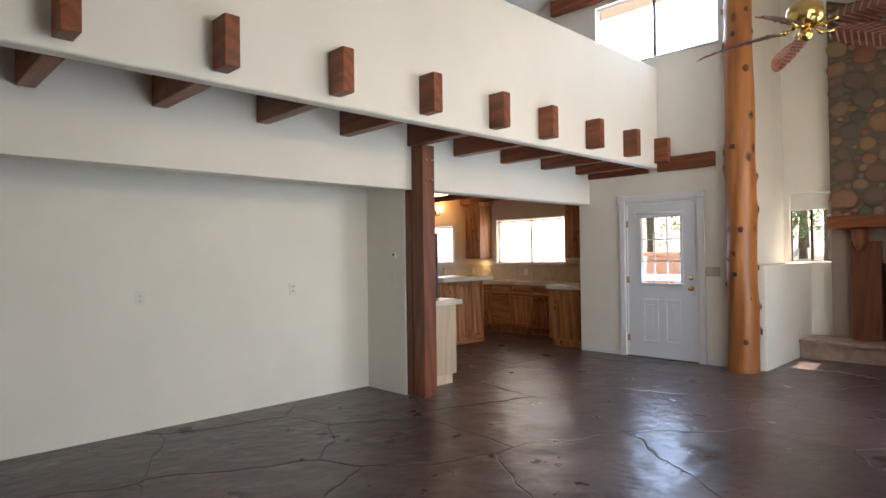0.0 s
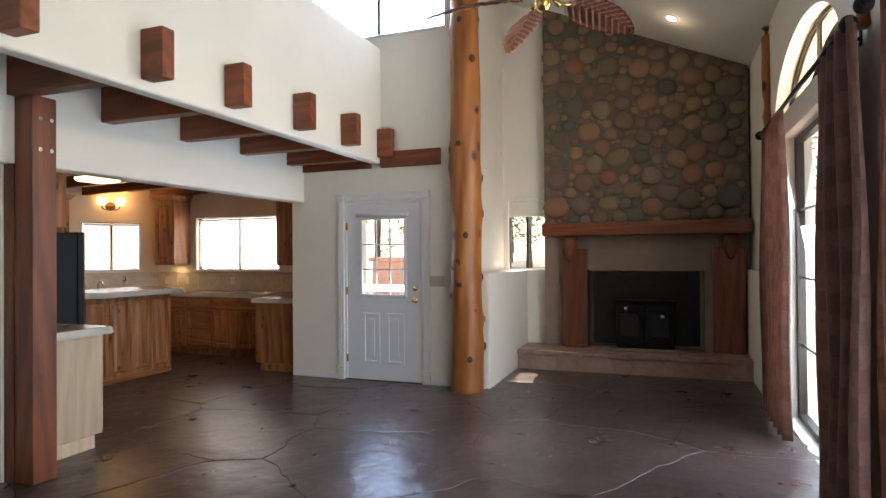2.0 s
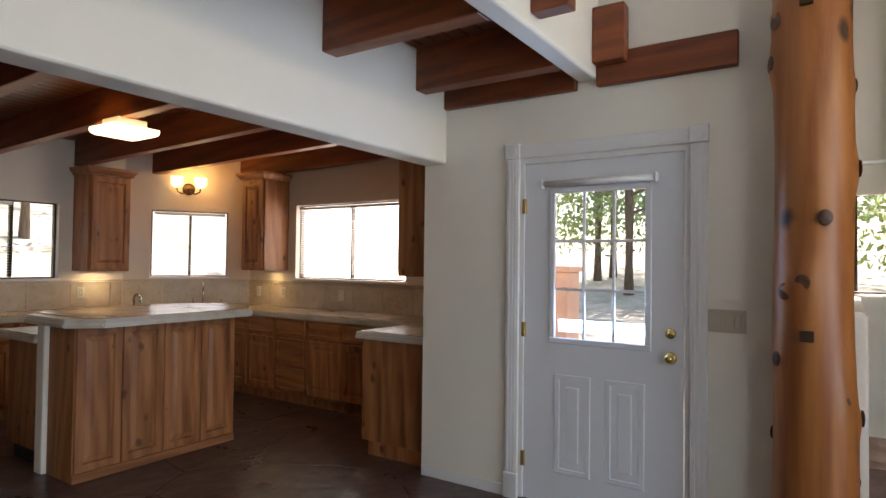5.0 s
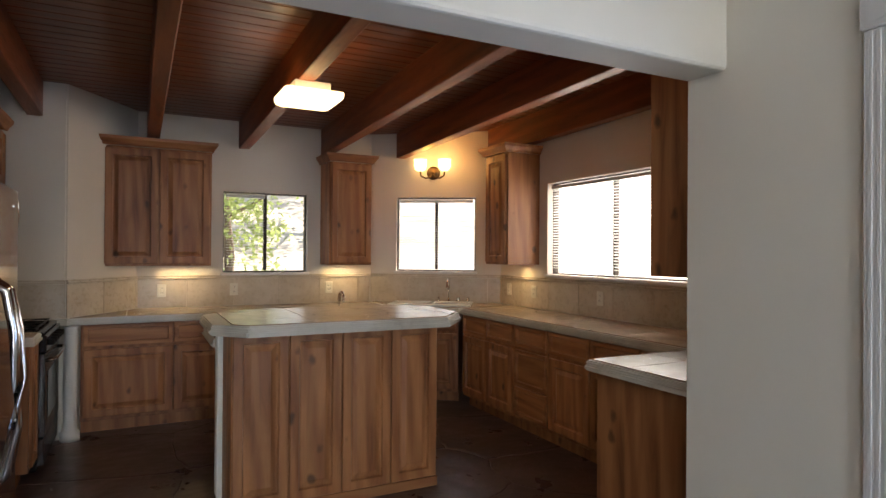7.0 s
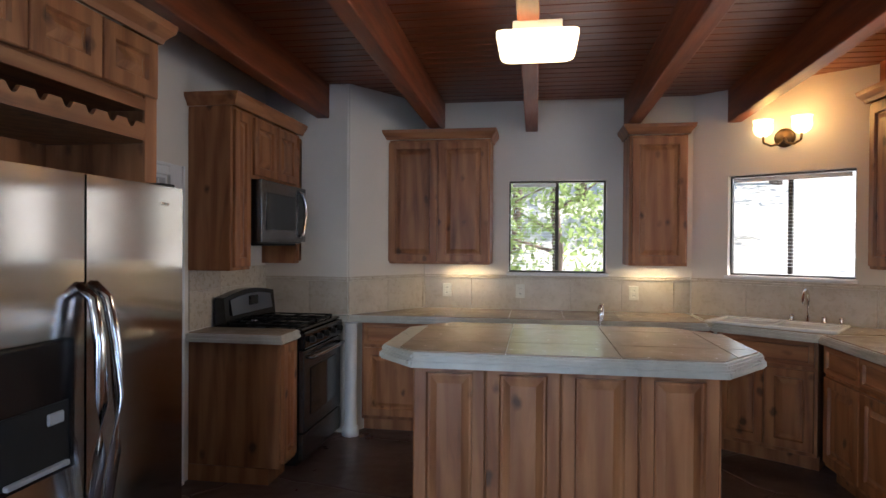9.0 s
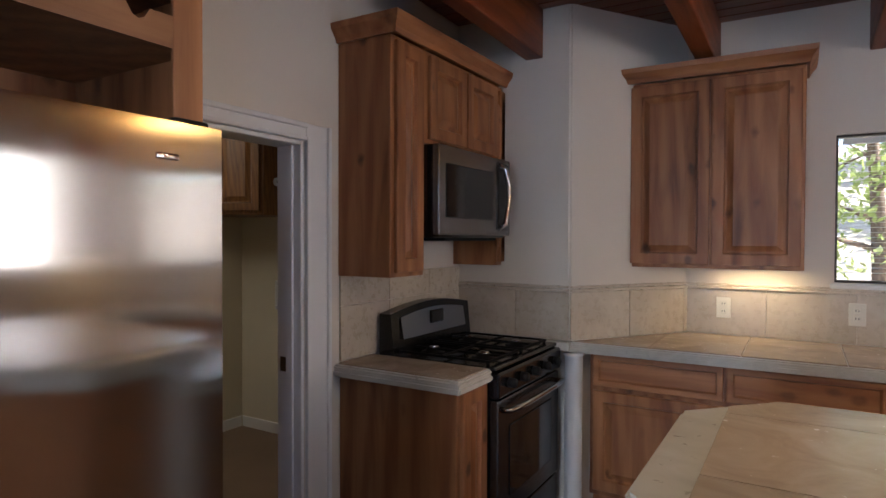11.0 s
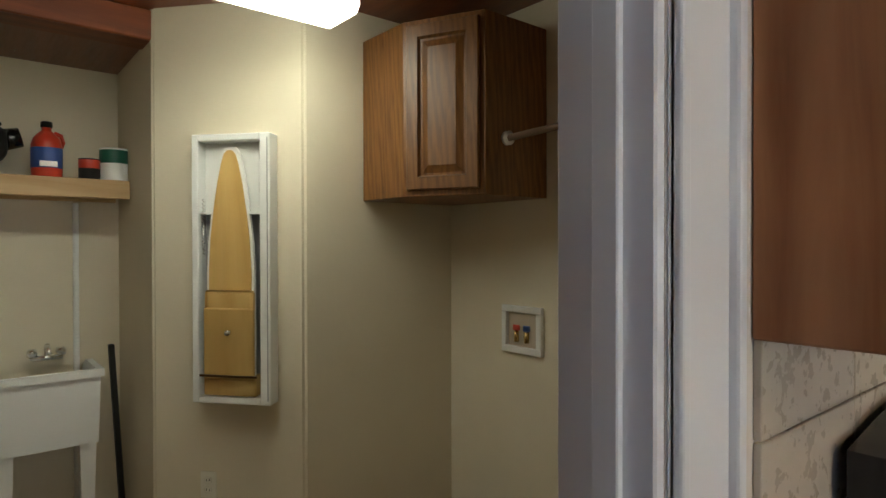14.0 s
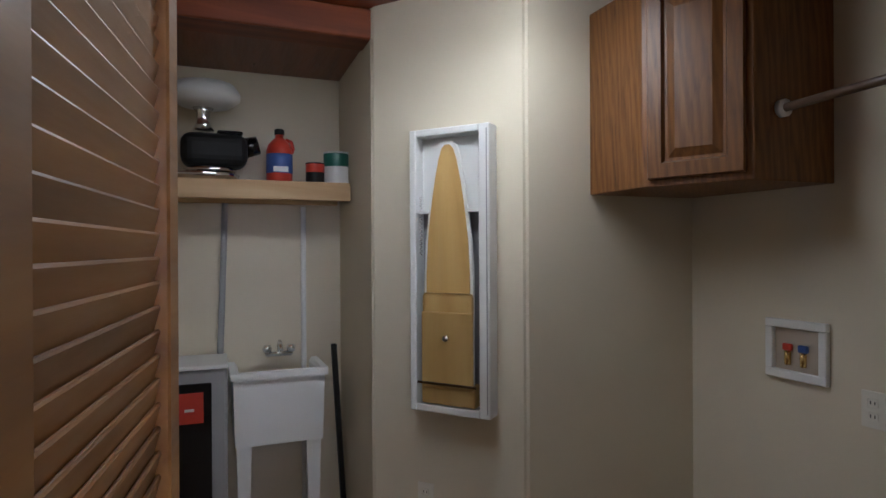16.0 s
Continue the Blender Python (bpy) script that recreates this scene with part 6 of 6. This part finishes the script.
# ---- outdoors ----
bm = B()
N = 44
grid = []
for i in range(N + 1):
    row = []
    for j in range(N + 1):
        u, v = (i / N * 2 - 1), (j / N * 2 - 1)
        x, y = 5 + 220 * u * abs(u), 4 + 220 * v * abs(v)
        away = max(0.0, y - 13.0)
        z = -0.16 + 0.30 * min(away, 14) + 0.02 * away
        z += 0.12 * max(0.0, x - 20) if y < 13 else 0
        inside = -3 < x < 12 and -2 < y < 11.5
        row.append(bm.verts.new((x, y, -0.21 if inside else z)))
    grid.append(row)
for a, b in zip(grid, grid[1:]):
    for j in range(N):
        bm.faces.new((a[j], b[j], b[j + 1], a[j + 1]))
solid("ground", bm, GROUND, "dry pale sunlit ground rising behind the house", "ground", "", "structure", None, True)


def tree(x, y, z, h, seed, leaf, label):
    rng = random.Random(seed)
    tr = thing("tree", pose(x, y, z), label, "tree", "trees round the house")
    bm = tube(B(), [(0, 0, -0.4), (0.05, 0, h * 0.3), (-0.05, 0.05, h * 0.6), (0, 0, h)], [0.022 * h, 0.018 * h, 0.011 * h, 0.003 * h], 8)
    for k in range(9):
        zz = h * (0.3 + 0.6 * k / 9)
        a, L = rng.uniform(0, 6.28), h * 0.25 * (1.1 - k / 10)
        tube(bm, [(0, 0, zz), (L * 0.5 * math.cos(a), L * 0.5 * math.sin(a), zz + L * 0.15), (L * math.cos(a), L * math.sin(a), zz + L * 0.35)], [0.007 * h, 0.004 * h, 0.0015 * h], 5)
    part("trunk", bm, BARK, tr, "", True)
    verts, faces = [], []
    for k in range(150):
        t = rng.random() ** 0.8
        zz = h * (0.16 + 0.86 * t)
        rad = h * 0.27 * (1 - t) ** 0.6 * rng.uniform(0.35, 1.0) + 0.1
        a = rng.uniform(0, 6.283)
        c = Vector((rad * math.cos(a), rad * math.sin(a), zz))
        for q in range(26):
            d = Vector((rng.gauss(0, 1), rng.gauss(0, 1), rng.gauss(0, 0.7))) * 0.034 * h
            s = 0.0115 * h * rng.uniform(0.6, 1.3)
            e1 = Vector((rng.gauss(0, 1), rng.gauss(0, 1), rng.gauss(0, 1))).normalized() * s
            e2 = Vector((rng.gauss(0, 1), rng.gauss(0, 1), rng.gauss(0, 1))).normalized() * s * 0.6
            i0 = len(verts)
            verts += [tuple(c + d - e1), tuple(c + d + e2), tuple(c + d + e1), tuple(c + d - e2)]
            faces.append((i0, i0 + 1, i0 + 2, i0 + 3))
    me = bpy.data.meshes.new("crown")
    me.from_pydata(verts, [], faces)
    me.materials.append(leaf)
    ob = new("crown", me)
    ob.parent = tr
    ob["kind"] = "stuff"


def hill(y, x=0):
    away = max(0.0, y - 13.0)
    return -0.16 + 0.30 * min(away, 14) + 0.02 * away


PINE_T, OAK_T = "tall dark green pine tree on dry ground", "leafy green tree on dry ground"
for k, (x, y, h, leaf) in enumerate(((25, 8.7, 9, LEAF), (28, 10.8, 9, LEAF2), (30, 8.0, 9, LEAF), (6.3, 14.2, 5.5, LEAF2), (4.5, 16.5, 7, LEAF2), (8.6, 22, 9, LEAF), (11.5, 19.5, 7, LEAF2), (2.0, 19, 8, LEAF), (14.5, 24, 10, LEAF), (7.6, 13.4, 4.6, LEAF2), (6.9, 17.5, 7, LEAF), (29, 10.5, 9, LEAF), (27, 6.4, 8, LEAF), (30, 3.5, 12, LEAF), (24, 12, 9, LEAF2), (34, 9, 13, LEAF), (22, 0.8, 9, LEAF2), (28, -3, 11, LEAF), (19, 16, 8, LEAF2), (7, -16, 9, LEAF), (12, -13, 8, LEAF2), (2, -18, 10, LEAF), (17, -9, 9, LEAF), (12.5, -6.0, 6, LEAF2), (15.5, -5.0, 7, LEAF), (10.5, -9.5, 7, LEAF))):
    gz = hill(y) if y > 13 else -0.16 + 0.12 * max(0.0, x - 20)
    tree(x, y, gz, h, 20 + k, leaf, OAK_T if leaf is LEAF2 else PINE_T)
# unseen slab, added to block the sun patch through the door glass
solid("porch_roof", box(B(), 8.46, 9.66, 3.36, 4.76, 2.50, 2.60), BEAMY, "unseen timber slab added to keep sun off the entry door", "roof", "", "structure")
gp = thing("adobe_gate_post", pose(15.0, 7.1, -0.2), "low red adobe gate post outside the door", "gate post")
part("shaft", box(B(), -0.3, 0.3, -0.35, 0.35, 0, 1.5, 0.03, 2), ADOBE, gp)
part("cap", box(B(), -0.36, 0.36, -0.41, 0.41, 1.5, 1.6, 0.02, 2), ADOBE, gp)

# ---- river stones of the chimney breast ----
rng = random.Random(11)
rock_meshes = []
for k in range(10):
    bm = B()
    bmesh.ops.create_icosphere(bm, subdivisions=2, radius=1.0)
    ex, ey = rng.uniform(0.85, 1.2), rng.uniform(0.75, 1.0)
    for v in bm.verts:
        d = 1 + 0.16 * noise.noise(v.co * 1.3 + Vector((k * 7.1, 0, 0)))
        p = v.co * d
        v.co = Vector((p.x * 0.23, math.copysign(abs(p.y) ** 0.85, p.y) * ex, math.copysign(abs(p.z) ** 0.85, p.z) * ey))
    bmesh.ops.delete(bm, geom=[v for v in bm.verts if v.co.x > 0.10], context="VERTS")
    me = bpy.data.meshes.new("stone")
    bm.to_mesh(me)
    bm.free()
    for p in me.polygons:
        p.use_smooth = True
    me.materials.append(ROCK)
    rock_meshes.append(me)
placed = []


def try_stone(y, z, r):
    if z + r * 0.7 > roof_z(y + 1.25) - 0.01 or z - r * 0.8 < 1.80 or abs(y) > 1.225 - r * 0.85:
        return False
    for py, pz, pr in placed:
        if (py - y) ** 2 + (pz - z) ** 2 < (0.90 * (pr + r)) ** 2:
            return False
    placed.append((y, z, r))
    return True


for r, tries in ((0.135, 220), (0.11, 900), (0.088, 2600), (0.068, 5000), (0.05, 6000), (0.036, 5000)):
    for _ in range(tries):
        if len(placed) < 296:
            try_stone(rng.uniform(-1.2, 1.2), rng.uniform(1.84, 4.75), r * rng.uniform(0.88, 1.12))
for y, z, r in placed:
    ob = new("stone", rng.choice(rock_meshes))
    ob.parent = breast
    ob.matrix_basis = Matrix.LocRotScale((0.028, y, z), Euler((rng.uniform(-0.5, 0.5) + (math.pi if rng.random() < 0.5 else 0), 0, 0)), (r * rng.uniform(0.8, 1.15), r * 0.98, r * 0.98))

# ---- flagstones ----
rng = random.Random(3)


def cut(poly, px, py, nx, ny):
    """The part of a polygon on the far side of a line from its normal."""
    out = []
    for i in range(len(poly)):
        (ax, ay), (bx, by) = poly[i], poly[(i + 1) % len(poly)]
        da, db = (ax - px) * nx + (ay - py) * ny, (bx - px) * nx + (by - py) * ny
        if da <= 0:
            out.append((ax, ay))
        if da * db < 0:
            t = da / (da - db)
            out.append((ax + (bx - ax) * t, ay + (by - ay) * t))
    return out


seeds = []
for _ in range(6000):
    p = (rng.uniform(XW, 10.2), rng.uniform(0, 9.6))
    if all((p[0] - q[0]) ** 2 + (p[1] - q[1]) ** 2 > 0.92 ** 2 for q in seeds):
        seeds.append(p)
for s in seeds:
    poly = [(XW, 0.0), (10.2, 0.0), (10.2, 9.6), (XW, 9.6)]
    for q in seeds:
        dx, dy = q[0] - s[0], q[1] - s[1]
        d = math.hypot(dx, dy)
        if 0 < d < 3.4:
            nx, ny = dx / d, dy / d
            poly = cut(poly, (s[0] + q[0]) / 2 - nx * 0.0022, (s[1] + q[1]) / 2 - ny * 0.0022, nx, ny)
    if len(poly) < 3:
        continue
    fine = []
    for i in range(len(poly)):
        (ax, ay), (bx, by) = poly[i], poly[(i + 1) % len(poly)]
        L = math.hypot(bx - ax, by - ay)
        n = max(1, int(L / 0.06))
        for k in range(n):
            t = k / n
            x, y = ax + (bx - ax) * t, ay + (by - ay) * t
            w = noise.noise(Vector((x * 1.7, y * 1.7, 0.3))) * 0.15 + noise.noise(Vector((x * 7, y * 7, 1.3))) * 0.035
            w2 = noise.noise(Vector((x * 1.7, y * 1.7, 5.3))) * 0.15 + noise.noise(Vector((x * 7, y * 7, 7.3))) * 0.035
            fine.append((x + w, y + w2))
    bm = B()
    c = Vector((sum(p[0] for p in fine) / len(fine), sum(p[1] for p in fine) / len(fine)))
    tz = rng.uniform(-0.0015, 0.0015)
    rings = []
    for ins, z in ((0.0, -0.006), (0.003, -0.002), (0.016, 0.0 + tz)):
        rings.append([bm.verts.new((c.x + (x - c.x) * (1 - ins / max(0.2, math.dist((x, y), c))), c.y + (y - c.y) * (1 - ins / max(0.2, math.dist((x, y), c))), z)) for x, y in fine])
    m_ = len(fine)
    for a, b in zip(rings, rings[1:]):
        for k in range(m_):
            bm.faces.new((a[k], a[(k + 1) % m_], b[(k + 1) % m_], b[k]))
    bm.faces.new(rings[-1])
    part("flagstone", bm, FLAG, slab)
